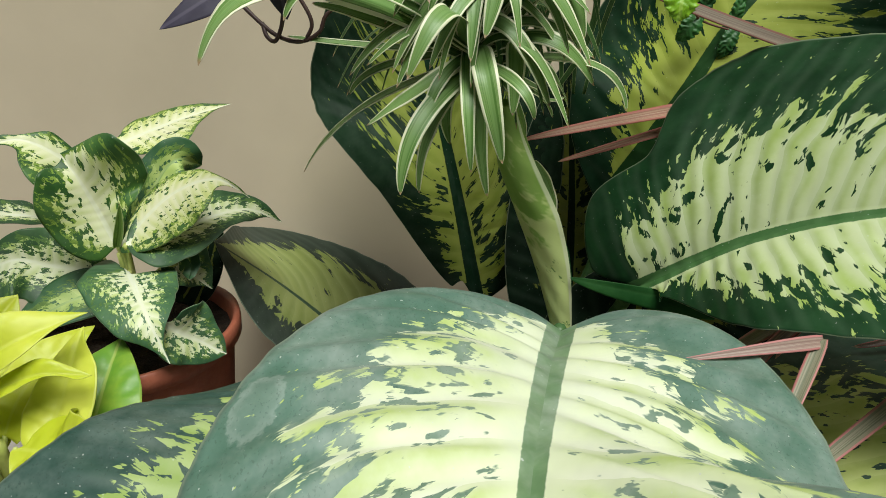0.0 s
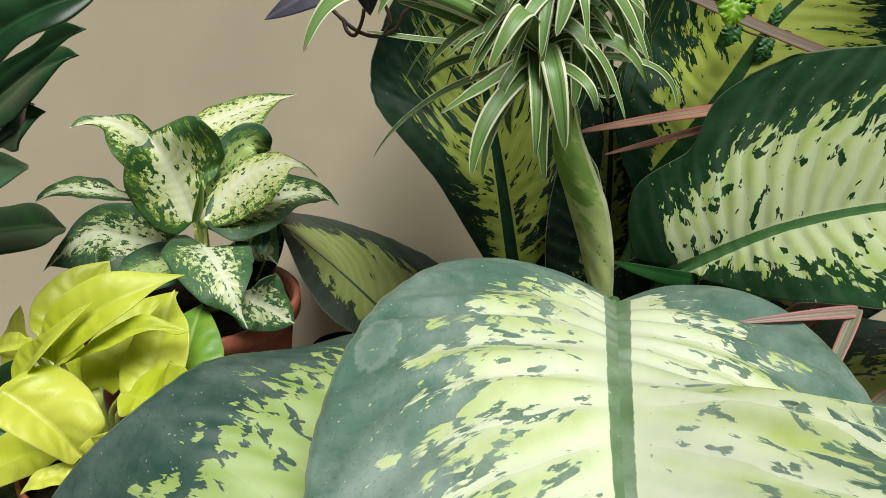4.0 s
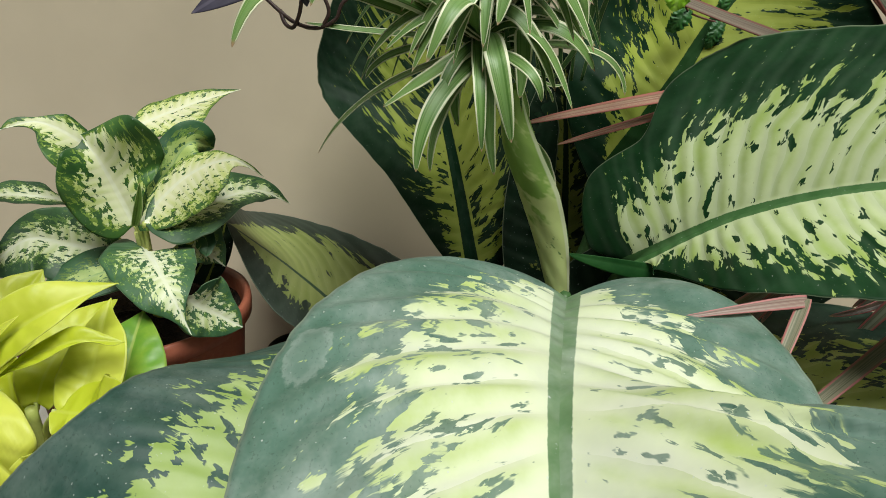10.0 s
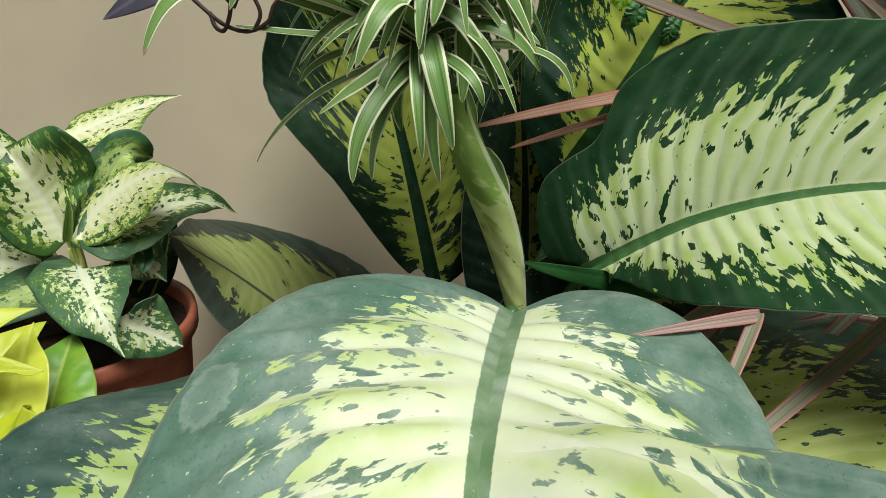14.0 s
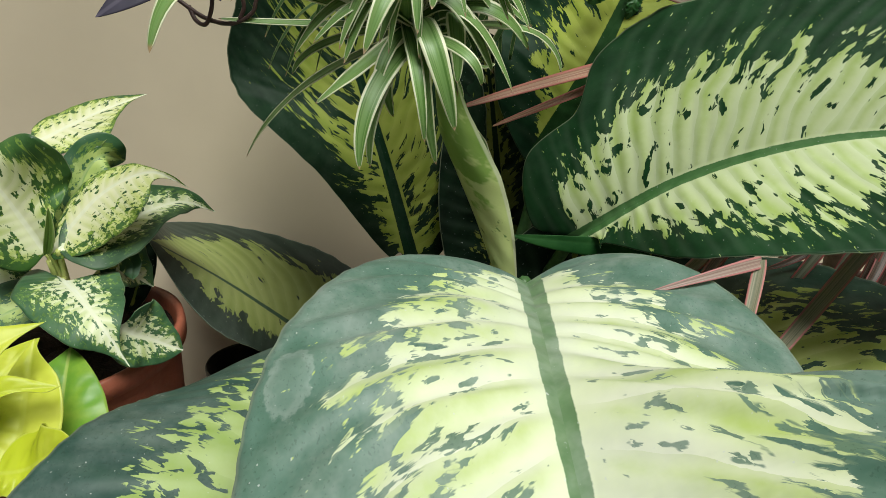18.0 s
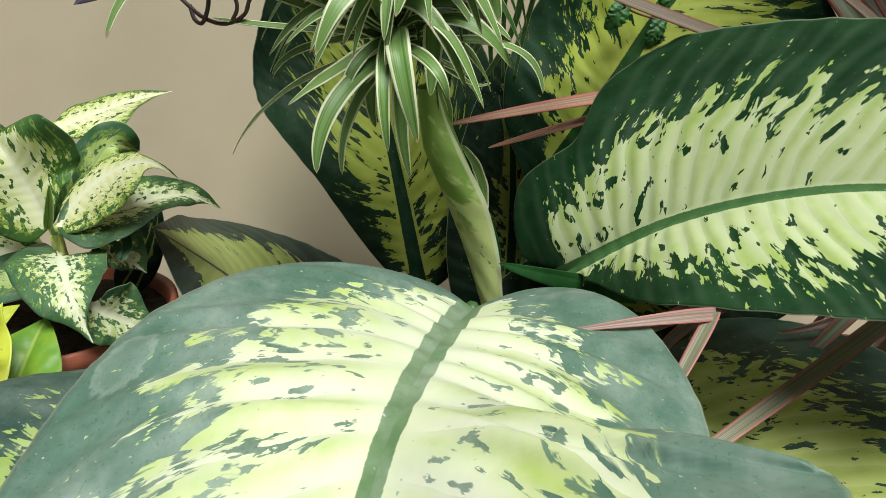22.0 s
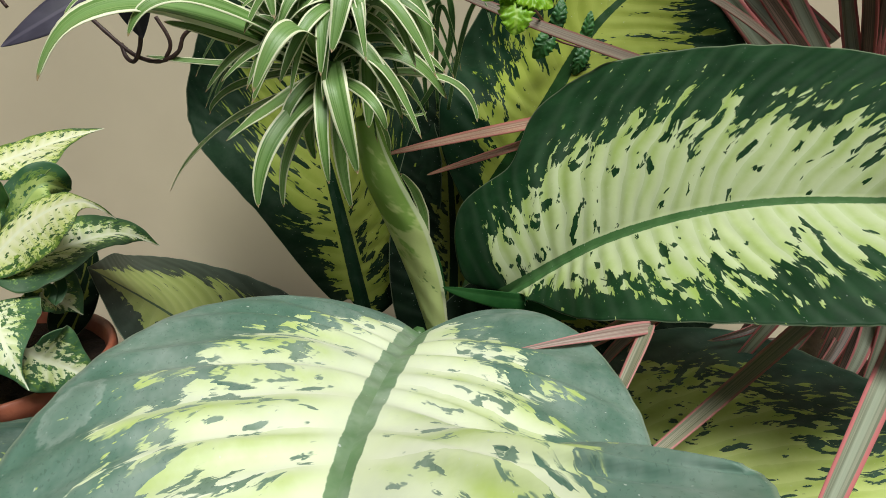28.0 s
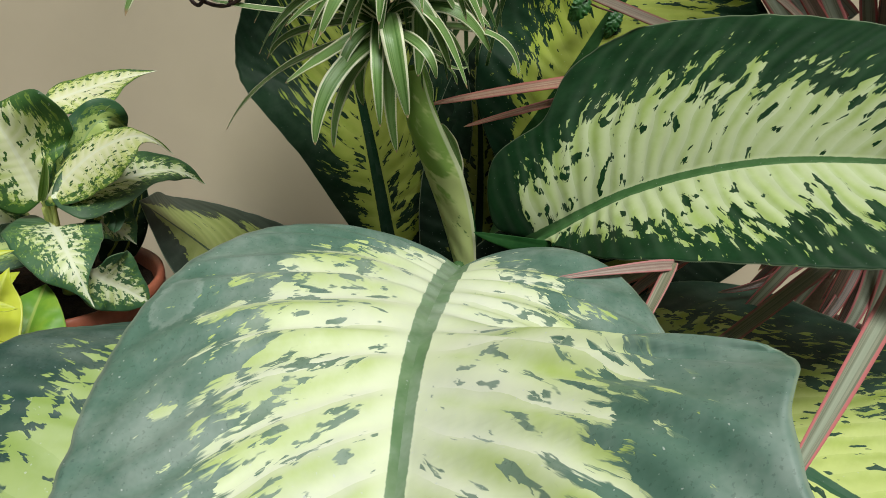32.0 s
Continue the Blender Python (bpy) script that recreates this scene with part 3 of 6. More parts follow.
def ease(stops, values, u):
    """A smooth value at u between values set at stops."""
    n = len(stops)
    i = 0
    while i < n - 2 and u >= stops[i + 1]:
        i += 1
    h = stops[i + 1] - stops[i]
    a, b = max(i - 1, 0), min(i + 2, n - 1)
    p, q = (values[i + 1] - values[a]) * (h / (stops[i + 1] - stops[a])), (values[b] - values[i]) * (h / (stops[b] - stops[i]))
    x = (u - stops[i]) / h
    return values[i] * (2 * x ** 3 - 3 * x * x + 1) + p * (x ** 3 - 2 * x * x + x) + values[i + 1] * (3 * x * x - 2 * x ** 3) + q * (x ** 3 - x * x)


AT, RISE_AT, LAG_AT = (0, 0.04, 0.12, 0.28, 0.5, 0.72, 0.9, 1), (0, 0.2, 0.5, 0.8, 1), (0, 0.04, 0.12, 0.28, 0.5, 0.8, 1)


def formed_mesh(name, rib, up, left, right, rise, lag, at=AT, rise_at=RISE_AT, lag_at=LAG_AT, nu=60, nv=24, belly=(0.05, 0.05), ripple=0.0, vein=0.011, sweep=0.5, wave=0.0, waves=3.0,
                uneven=0.0, thick=0.0005, seed=0.0):
    """A leaf blade whose two halves have widths, a rise of the margin and a lag of the margin along the rib, each set at a few stops; belly arches each half."""
    up = Vector(up).normalized()
    rib = [Vector(p) for p in rib]
    stops = [i / (len(rib) - 1) for i in range(len(rib))]
    rows, sizes, us, s, last = [], [], [], 0.0, None
    for i in range(nu + 1):
        u = i / nu
        u = 0.55 * u + 0.45 * u * u
        us.append(u)
        c = ease(stops, rib, u)
        d = (ease(stops, rib, min(u + 0.01, 1.0)) - ease(stops, rib, max(u - 0.01, 0.0))).normalized()
        s += (c - last).length if last else 0.0
        last = c
        side = up.cross(d).normalized()
        nrm = d.cross(side)
        row, size = [], []
        for j in range(nv + 1):
            v = 2 * j / nv - 1
            v = v * (1.25 - 0.25 * abs(v))
            a, k = abs(v), 0 if v > 0 else 1
            w = max(ease(at, (left, right)[k], u), 0.0)
            g = ease(lag_at, lag[k], u)
            edge = 1 + uneven * a ** 3 * noise.noise(Vector((s * 130, 7.0 * k + seed, 3.3)))
            lift = w * (ease(rise_at, rise[k], u) * a + belly[k] * 4 * a * (1 - a))
            lift += ripple * math.sin((s - sweep * (0.15 + 1.7 * u) * a * w) * 2 * math.pi / vein + 1.1 * math.sin(19 * u + 3 * a + 2 * k) + 0.7 * math.sin(43 * u - 5 * a)) * math.sqrt(max(a * (1 - a), 0)) * 2 * min(1, 5 * (1 - u), 8 * u)
            lift += wave * w * a * a * math.sin(u * waves * 2 * math.pi + seed + 2.1 * k)
            row.append((c + side * (w * v * edge) + nrm * lift + d * (g * a ** 1.3), nrm))
            size.append((s + g * a, w * v))
        rows.append(row)
        sizes.append(size)
    return skin_mesh(name, rows, sizes, us, thick)


def smooth_path(points, steps=6):
    pts = [Vector(p) for p in points]
    pts = [pts[0] * 2 - pts[1]] + pts + [pts[-1] * 2 - pts[-2]]
    out = []
    for a, b, c, d in zip(pts, pts[1:], pts[2:], pts[3:]):
        for i in range(steps):
            u = i / steps
            out.append(0.5 * (2 * b + (c - a) * u + (2 * a - 5 * b + 4 * c - d) * u * u + (3 * b - a - 3 * c + d) * u ** 3))
    return out + [pts[-2]]


def tube_mesh(name, points, r0, r1, sides=8, steps=6, knots=0.0):
    path = smooth_path(points, steps)
    verts, faces = [], []
    d0 = (path[1] - path[0]).normalized()
    side = d0.orthogonal().normalized()
    for i, p in enumerate(path):
        d = (path[min(i + 1, len(path) - 1)] - path[max(i - 1, 0)]).normalized()
        side = (side - d * side.dot(d)).normalized()
        other = d.cross(side)
        u = i / (len(path) - 1)
        r = (r0 + (r1 - r0) * u) * (1 + knots * math.sin(i * 2.3) * 0.5)
        for k in range(sides):
            a = 2 * math.pi * k / sides
            verts.append(p + side * (r * math.cos(a)) + other * (r * math.sin(a)))
    for i in range(len(path) - 1):
        for k in range(sides):
            faces.append((i * sides + k, i * sides + (k + 1) % sides, (i + 1) * sides + (k + 1) % sides, (i + 1) * sides + k))
    faces.append(tuple(range(sides))[::-1])
    faces.append(tuple((len(path) - 1) * sides + k for k in range(sides)))
    return mesh_of(name, verts, faces)


def lathe_mesh(name, profile, sides=40):
    verts, faces = [], []
    for r, z in profile:
        for k in range(sides):
            a = 2 * math.pi * k / sides
            verts.append((r * math.cos(a), r * math.sin(a), z))
    for i in range(len(profile) - 1):
        for k in range(sides):
            faces.append((i * sides + k, i * sides + (k + 1) % sides, (i + 1) * sides + (k + 1) % sides, (i + 1) * sides + k))
    faces.append(tuple(range(sides))[::-1])
    return mesh_of(name, verts, faces)


def box_mesh(name, lo, hi):
    (a, b, c), (d, e, f) = lo, hi
    v = [(a, b, c), (d, b, c), (d, e, c), (a, e, c), (a, b, f), (d, b, f), (d, e, f), (a, e, f)]
    return mesh_of(name, v, [(0, 3, 2, 1), (4, 5, 6, 7), (0, 1, 5, 4), (1, 2, 6, 5), (2, 3, 7, 6), (3, 0, 4, 7)], False)


def plant_pot(place, r, top, material, label, rim=0.012, soil=0.02, filling=None, filled="dark crumbly potting soil"):
    """A tapered pot with a rolled rim and soil in it; it stands on the floor at place."""
    x, y, z = place
    h = top - z
    pot = thing("plant_pot", place, label, "plant pot")
    lip = r * 0.93
    wall = [(r * 0.66, 0.0), (r * 0.70, 0.002), (lip, h - rim - 0.002), (lip + 0.001, h - rim), (r, h - rim + 0.001), (r * 1.005, h - rim * 0.4), (r * 0.998, h - 0.001), (r * 0.975, h),
            (r * 0.945, h - 0.001), (r * 0.93, h - 0.004), (r * 0.88, h - soil - 0.01)]
    part("pot_wall", lathe_mesh("pot_wall", wall, 56), material, pot)
    rng = random.Random(int(1000 * (x + y + 9)))
    rings, sides, verts, faces = 7, 36, [], []
    for i in range(rings + 1):
        for k in range(sides):
            a, rr = 2 * math.pi * k / sides, r * 0.90 * i / rings
            verts.append((rr * math.cos(a), rr * math.sin(a), h - soil + rng.uniform(-0.0018, 0.0018)))
    for i in range(rings):
        for k in range(sides):
            faces.append((i * sides + k, (i + 1) * sides + k, (i + 1) * sides + (k + 1) % sides, i * sides + (k + 1) % sides))
    part("gravel" if filling else "soil", mesh_of("soil", verts, faces), filling or M_SOIL, pot, filled)
    return pot


def blade(plant, material, b, m, t, left, right, up, label="", name="leaf", **more):
    return hang(part(name, leaf_mesh(name, b, m, t, left, right, up, **more), material, plant, label), plant)


def formed(plant, material, label="", name="leaf", **shape):
    return hang(part(name, formed_mesh(name, **shape), material, plant, label), plant)


def stalk(plant, material, points, r0, r1, name="petiole", label="", **more):
    return hang(part(name, tube_mesh(name, points, r0, r1, **more), material, plant, label), plant)


# ---- the place ----
GROUND, WALL = 0.20, 0.60
tagged(part("wall_back", box_mesh("wall_back", (-2, WALL, GROUND), (1.3, WALL + 0.15, 2.6)), M_WALL), "cream-beige painted wall behind the plants", "wall", kind="structure")
tagged(part("floor", box_mesh("floor", (-2, -1.2, GROUND - 0.1), (1.3, WALL, GROUND)), M_FLOOR), "grey cement floor under the pots", "floor", kind="structure")

# unseen walls, added to keep low skylight off the plants
tagged(part("unseen_wall_front", box_mesh("unseen_wall_front", (-2, -1.35, GROUND), (1.3, -1.2, 1.3)), M_WALL), "unseen cream-beige wall added behind the camera to cut low skylight", "wall", kind="structure")
tagged(part("unseen_wall_side", box_mesh("unseen_wall_side", (1.3, -1.2, GROUND), (1.45, WALL, 1.5)), M_WALL), "unseen cream-beige wall added at the end to cut low skylight", "wall", kind="structure")

# ---- the large dumb cane ----
plant_pot((0.06, 0.40, GROUND), 0.085, 0.37, M_BROWN, "dark brown plastic pot of the large dumb cane")
cane = thing("dumb_cane", (0.06, 0.40, 0.35), "large dumb cane with broad cream-blotched green leaves", "plant")
BIG = dict(nu=150, nv=44, base=(0.42, 0.03), tip=0.72, ripple=0.0011, vein=0.012, thick=0.0007)
WIDE = dict(nu=170, nv=52, thick=0.0007, vein=0.012, uneven=0.012)
# the broad leaf that reaches towards the camera
formed(cane, M_BROAD, "broad green leaf with a cream centre and one curled edge",
      rib=((0.0567, 0.2945, 0.4588), (0.0396, 0.2245, 0.4767), (0.0244, 0.1552, 0.4795), (0.0138, 0.0859, 0.4587), (-0.0036, 0.011, 0.4426)), up=(0, -0.1, 1),
      left=(0, 0.0191, 0.0358, 0.0783, 0.0978, 0.095, 0.0997, 0.0897, 0.0909, 0.0433, 0), right=(0, 0.0172, 0.0445, 0.0709, 0.0881, 0.0972, 0.0977, 0.0935, 0.0873, 0.0419, 0), rise=((0.50, 0.375, 0.113, -0.055, -0.1, 0.38, 0.47, 0.62, 0.5, 0.3, 0.21), (0.46, 0.33, 0.25, 0.21, 0.16, 0.1, 0.04, 0.05, 0.04, 0.04, 0.08)),
      lag=((0, -0.0162, -0.0214, -0.0011, 0.0098, 0.0348, 0.0109, 0.0006, 0.0029, 0), (0, -0.0101, -0.0044, -0.0016, -0.002, -0.0036, -0.0037, -0.0005, 0, 0)), at=(0, 0.02, 0.06, 0.15, 0.3, 0.45, 0.57, 0.68, 0.82, 0.93, 1), rise_at=(0, 0.08, 0.16, 0.26, 0.36, 0.46, 0.56, 0.66, 0.76, 0.88, 1), lag_at=(0, 0.02, 0.06, 0.15, 0.3, 0.45, 0.57, 0.68, 0.82, 1),
      **{**WIDE, "ripple": 0.0016, "vein": 0.017, "sweep": 0.56, "belly": (0.05, 0.06)})
# the leaf below it
formed(cane, M_DUSTY_DIMMED, "dusty dark green leaf, lime blotches dimmed as in shadow",
      rib=((-0.0076, 0.314, 0.4381), (-0.0537, 0.2266, 0.4236), (-0.106, 0.1443, 0.4085), (-0.1572, 0.0611, 0.3951)), up=(0, -0.05, 1),
      left=(0, 0.0285, 0.0553, 0.08, 0.0839, 0.0665, 0.0274, 0), right=(0, 0.0534, 0.0814, 0.0833, 0.0833, 0.1062, 0.0376, 0), rise=((0, 0, 0, 0, 0), (-0.2, 0.16, 0.36, -0.57, -0.25)),
      lag=((0, 0, 0, 0, 0, 0, 0), (0, 0.0136, 0.0404, 0.0274, 0.0174, 0.0237, 0)),
      **{**WIDE, "ripple": 0.0003, "belly": (0.03, 0.05)})
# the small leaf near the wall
formed(cane, M_LOW, "lower leaf near the wall, half shade in its colour",
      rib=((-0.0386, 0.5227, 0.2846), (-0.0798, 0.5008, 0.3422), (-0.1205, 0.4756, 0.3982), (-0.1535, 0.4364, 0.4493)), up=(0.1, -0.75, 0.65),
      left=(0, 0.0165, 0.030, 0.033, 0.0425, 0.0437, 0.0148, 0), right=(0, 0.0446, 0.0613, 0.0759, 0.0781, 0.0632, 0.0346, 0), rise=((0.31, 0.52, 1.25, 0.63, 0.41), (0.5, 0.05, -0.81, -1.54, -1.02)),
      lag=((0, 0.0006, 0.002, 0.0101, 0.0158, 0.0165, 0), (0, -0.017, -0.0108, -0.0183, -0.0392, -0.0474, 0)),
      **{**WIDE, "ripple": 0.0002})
# the upright leaf against the wall
formed(cane, M_OLD, "upright leaf shading the wall",
      rib=((0.0273, 0.4843, 0.3772), (0.0085, 0.4917, 0.4747), (-0.0126, 0.5008, 0.5687), (-0.0335, 0.5065, 0.6633)), up=(0, -1, 0.1),
      left=(0, 0.0092, 0.0176, 0.0473, 0.0839, 0.0664, 0.0318, 0), right=(0, 0.0219, 0.0464, 0.0749, 0.0827, 0.0633, 0.0259, 0), rise=((1.12, 1.4, 0.1, 0.13, 0.11), (0.1, 0.1, 0.1, 0.1, 0.1)),
      lag=((0, 0.0167, -0.0056, 0.0266, 0.0288, 0.0074, 0), (0, 0, 0, 0, 0, 0, 0)),
      **{**WIDE, "ripple": 0.0003})
# the broad leaf to the side, folded along its midrib
formed(cane, M_BIG, "broad glossy leaf with feathered cream middle",
      rib=((0.1144, 0.3727, 0.445), (0.165, 0.3407, 0.4887), (0.2205, 0.3026, 0.5171), (0.2848, 0.2618, 0.5281), (0.3531, 0.2225, 0.5381)), up=(-0.41, -0.76, 0.51),
      left=(0, 0.019, 0.0571, 0.0668, 0.0943, 0.1069, 0.0937, 0.0791, 0.0528, 0.019, 0), right=(0, 0.0081, 0.0146, 0.0139, 0.041, 0.0553, 0.0652, 0.064, 0.0545, 0.0207, 0), rise=((0.59, 0.16, -0.08, -0.12, 0.11, 0.15), (0.46, 0.83, 1.16, 0.71, 0.5, 0.33)),
      lag=((0, -0.0247, -0.016, 0.0043, 0.0008, -0.0049, 0.0113, 0.0034, 0), (0, 0.0093, -0.0032, -0.0161, -0.0009, 0.0015, 0.0168, 0.0047, 0)), at=(0, 0.02, 0.06, 0.12, 0.2, 0.32, 0.46, 0.6, 0.8, 0.93, 1), rise_at=(0, 0.1, 0.25, 0.5, 0.8, 1), lag_at=(0, 0.02, 0.06, 0.12, 0.2, 0.32, 0.5, 0.8, 1),
      **{**WIDE, "nu": 230, "ripple": 0.00045, "vein": 0.010, "sweep": 0.64, "belly": (0.08, 0.05)})
blade(cane, M_LOBE, (0.150, 0.343, 0.447), (0.114, 0.366, 0.4445), (0.076, 0.381, 0.4475), 0.0085, 0.0045, (-0.25, -0.95, 0.25), "curled base lobe of the glossy leaf", fold=(0.3, 0.1), droop=(0.2, 0.1), nu=30, nv=12, base=(0.25, 0.1), tip=0.62, lobe=0.0)
# the leaf behind it
formed(cane, M_BACK, "tall yellowish leaf behind",
      rib=((0.1107, 0.4324, 0.4866), (0.146, 0.4291, 0.5457), (0.1814, 0.4406, 0.5993), (0.2354, 0.4527, 0.6409)), up=(-0.1, -0.93, 0.36),
      left=(0, 0.0024, 0.0432, 0.0671, 0.0758, 0.0677, 0.0323, 0), right=(0, 0.0228, 0.0507, 0.082, 0.096, 0.095, 0.062, 0), rise=((-0.01, 0.06, -0.78, -0.19, 0.04), (0.22, 0.2, 0.12, -0.12, 0.03)),
      lag=((0, -0.0216, -0.0109, -0.002, -0.0122, 0.0016, 0), (0, 0.0003, 0.001, 0.0031, 0.0102, 0.0386, 0)),
      **{**WIDE, "ripple": 0.0005})
# the low leaf under the pink straps
formed(cane, M_LIME, "low shaded leaf with lime middle",
      rib=((0.1336, 0.3479, 0.3869), (0.184, 0.2703, 0.3878), (0.232, 0.1907, 0.3858), (0.2793, 0.1091, 0.3825)), up=(-0.05, -0.35, 0.93),
      left=(0, 0.0336, 0.0916, 0.1298, 0.1309, 0.1135, 0.0382, 0), right=(0, 0.0302, 0.0635, 0.0955, 0.1001, 0.0764, 0.031, 0), rise=((0.12, -0.03, -0.06, 0.08, 0.12), (0.1, 0.1, 0.1, 0.1, 0.1)),
      lag=((0, -0.0004, -0.0154, -0.0162, -0.027, -0.0125, 0), (0, 0, 0, 0, 0, 0, 0)),
      **{**WIDE, "ripple": 0.0007})
# a low dark leaf added between them, filling the gap with shade
blade(cane, M_SHADE_PAINTED, (0.085, 0.40, 0.375), (0.165, 0.40, 0.418), (0.310, 0.412, 0.440), 0.046, 0.060, (-0.1, -0.85, 0.5), "added dark leaf filling a gap, shade in its colour", **{**BIG, "ripple": 0.0002, "nu": 60, "nv": 24})
# a half-hidden one at the back, its shade put into the colour
blade(cane, M_SHADE_PAINTED, (0.09, 0.46, 0.36), (0.094, 0.485, 0.46), (0.085, 0.49, 0.56), 0.050, 0.055, (0.1, -1, 0.1), "leaf at the back with shade put into its colour", **{**BIG, "ripple": 0.0002})
stalk(cane, M_STEM, [(0.06, 0.40, 0.34), (0.06, 0.398, 0.37), (0.06, 0.39, 0.40)], 0.012, 0.009, "stem", sides=14)
stalk(cane, M_STEM, [(0.058, 0.38, 0.40), (0.06, 0.33, 0.435), (0.056, 0.296, 0.458)], 0.006, 0.004)
stalk(cane, M_STEM, [(0.058, 0.38, 0.38), (0.0, 0.35, 0.40), (-0.035, 0.325, 0.414)], 0.006, 0.004)
stalk(cane, M_STEM, [(0.058, 0.39, 0.36), (0.0, 0.395, 0.35), (-0.03, 0.40, 0.355)], 0.005, 0.004)
stalk(cane, M_STEM, [(0.058, 0.40, 0.36), (0.04, 0.45, 0.365), (0.027, 0.48, 0.386)], 0.006, 0.004)
stalk(cane, M_STEM, [(0.06, 0.395, 0.37), (0.10, 0.41, 0.39), (0.119, 0.386, 0.442)], 0.006, 0.004)
stalk(cane, M_STEM, [(0.06, 0.40, 0.37), (0.10, 0.44, 0.42), (0.112, 0.44, 0.476)], 0.006, 0.004)
stalk(cane, M_STEM, [(0.058, 0.38, 0.37), (0.11, 0.35, 0.385), (0.145, 0.33, 0.395)], 0.006, 0.004)

# the furled young leaf, a rolled sheet
def rolled_mesh(name, points, radii, turns=1.4, steps=8, sides=34):
    path = smooth_path(points, steps)
    verts, uvs, faces = [], [], []
    side = Vector((1, 0, 0))
    for i, p in enumerate(path):
        d = (path[min(i + 1, len(path) - 1)] - path[max(i - 1, 0)]).normalized()
        side = (side - d * side.dot(d)).normalized()
        other = d.cross(side)
        u = i / (len(path) - 1) * (len(radii) - 1)
        k = min(int(u), len(radii) - 2)
        r = radii[k] + (radii[k + 1] - radii[k]) * (u - k)
        for j in range(sides + 1):
            a = (-0.49 + turns * j / sides) * 2 * math.pi - 0.35 * i / len(path)
            rr = r * (0.72 + 0.36 * j / sides + 0.10 * max(0, j - sides + 5) * math.sin(math.pi * min(1.0, 1.15 * i / len(path))))
            verts.append(p + side * (rr * math.cos(a)) + other * (rr * math.sin(a)))
            uvs.append((i / (len(path) - 1), j / sides))
    cols = sides + 1
    for i in range(len(path) - 1):
        for j in range(sides):
            faces.append((i * cols + j, i * cols + j + 1, (i + 1) * cols + j + 1, (i + 1) * cols + j))
    me = mesh_of(name, verts, faces)
    loops = np.empty(len(me.loops), dtype=np.int32)
    me.loops.foreach_get("vertex_index", loops)
    for key, scale in (("leaf", (1.0, 1.0)), ("size", (0.12, 0.05))):
        me.uv_layers.new(name=key).data.foreach_set("uv", (np.array(uvs, dtype=np.float32) * np.array(scale, dtype=np.float32))[loops].ravel())
    return me


hang(part("furled_leaf", rolled_mesh("furled_leaf", [(0.0765, 0.3945, 0.400), (0.0722, 0.393, 0.421), (0.0652, 0.3924, 0.4518), (0.0545, 0.3886, 0.4867), (0.0407, 0.380, 0.5218), (0.0336, 0.375, 0.5531)], [0.0058, 0.0070, 0.0092, 0.0112, 0.0108, 0.0064]), M_FURL, cane,
          "pale green young leaf still rolled up"), cane)
blade(cane, M_SPIDER, (0.0675, 0.404, 0.474), (0.0640, 0.405, 0.496), (0.0525, 0.392, 0.517), 0.0036, 0.0042, (0.5, -0.8, 0.2), "loose white-edged margin of the rolled leaf", name="leaf_flap", nu=26, nv=10, base=(0.4, 0.1), tip=0.6, lobe=0.0, fold=(0.2, 0.2), thick=0.0005, wave=0.1)
blade(cane, M_LOBE, (0.0765, 0.393, 0.418), (0.0752, 0.388, 0.452), (0.0665, 0.390, 0.482), 0.0030, 0.0030, (0.5, -0.85, 0.1), "free green edge of the rolled leaf", name="leaf_flap", nu=26, nv=10, base=(0.4, 0.1), tip=0.7, lobe=0.0, fold=(0.2, 0.2), thick=0.0005, wave=0.1)
stalk(cane, M_STEM, [(0.062, 0.40, 0.36), (0.07, 0.40, 0.385), (0.075, 0.398, 0.402)], 0.007, 0.007)

# ---- the small dumb cane in its terracotta pot ----
plant_pot((-0.2105, 0.4044, GROUND), 0.075, 0.4045, M_TERRA, "terracotta-coloured plastic pot of the small dumb cane", 0.014, 0.010)
small = thing("small_dumb_cane", (-0.195, 0.40, 0.392), "small bushy dumb cane with white-speckled leaves", "plant")
TINY = dict(nu=48, nv=24, ripple=0.00004, vein=0.006, thick=0.0004, wave=0.04, waves=4.3, uneven=0.06, belly=(0.06, 0.06))


def small_leaf(label, material, **shape):
    base = Vector(shape["rib"][0])
    if base.z < 0.47:
        stalk(small, M_STEM_PALE, [(-0.195, 0.402, 0.40), (Vector((-0.195, 0.402, 0.43)) + base) * 0.5, base], 0.0024, 0.0016, sides=7)
    formed(small, material, label, **{**TINY, "seed": 9 * base.x, **shape})


small_leaf("upright white-centred leaf with green edge", M_SMALL,
           rib=((-0.2013, 0.4007, 0.4605), (-0.21, 0.4016, 0.4837), (-0.2165, 0.3991, 0.5041), (-0.226, 0.4015, 0.5184)), up=(0.05, -0.95, 0.3),
           left=(0, 0.0128, 0.0228, 0.0266, 0.0174, 0.0086, 0.0007, 0), right=(0, 0.0072, 0.0179, 0.025, 0.0344, 0.0364, 0.0253, 0), rise=((0.47, 0.52, 0.66, 0.38, 0.3), (0.26, 0.11, -0.22, 0.23, -0.06)),
           lag=((0, -0.0067, -0.0001, 0.0095, 0.0203, 0.0053, 0), (0, 0.0043, 0.0091, 0.0018, -0.0023, 0.0007, 0)))
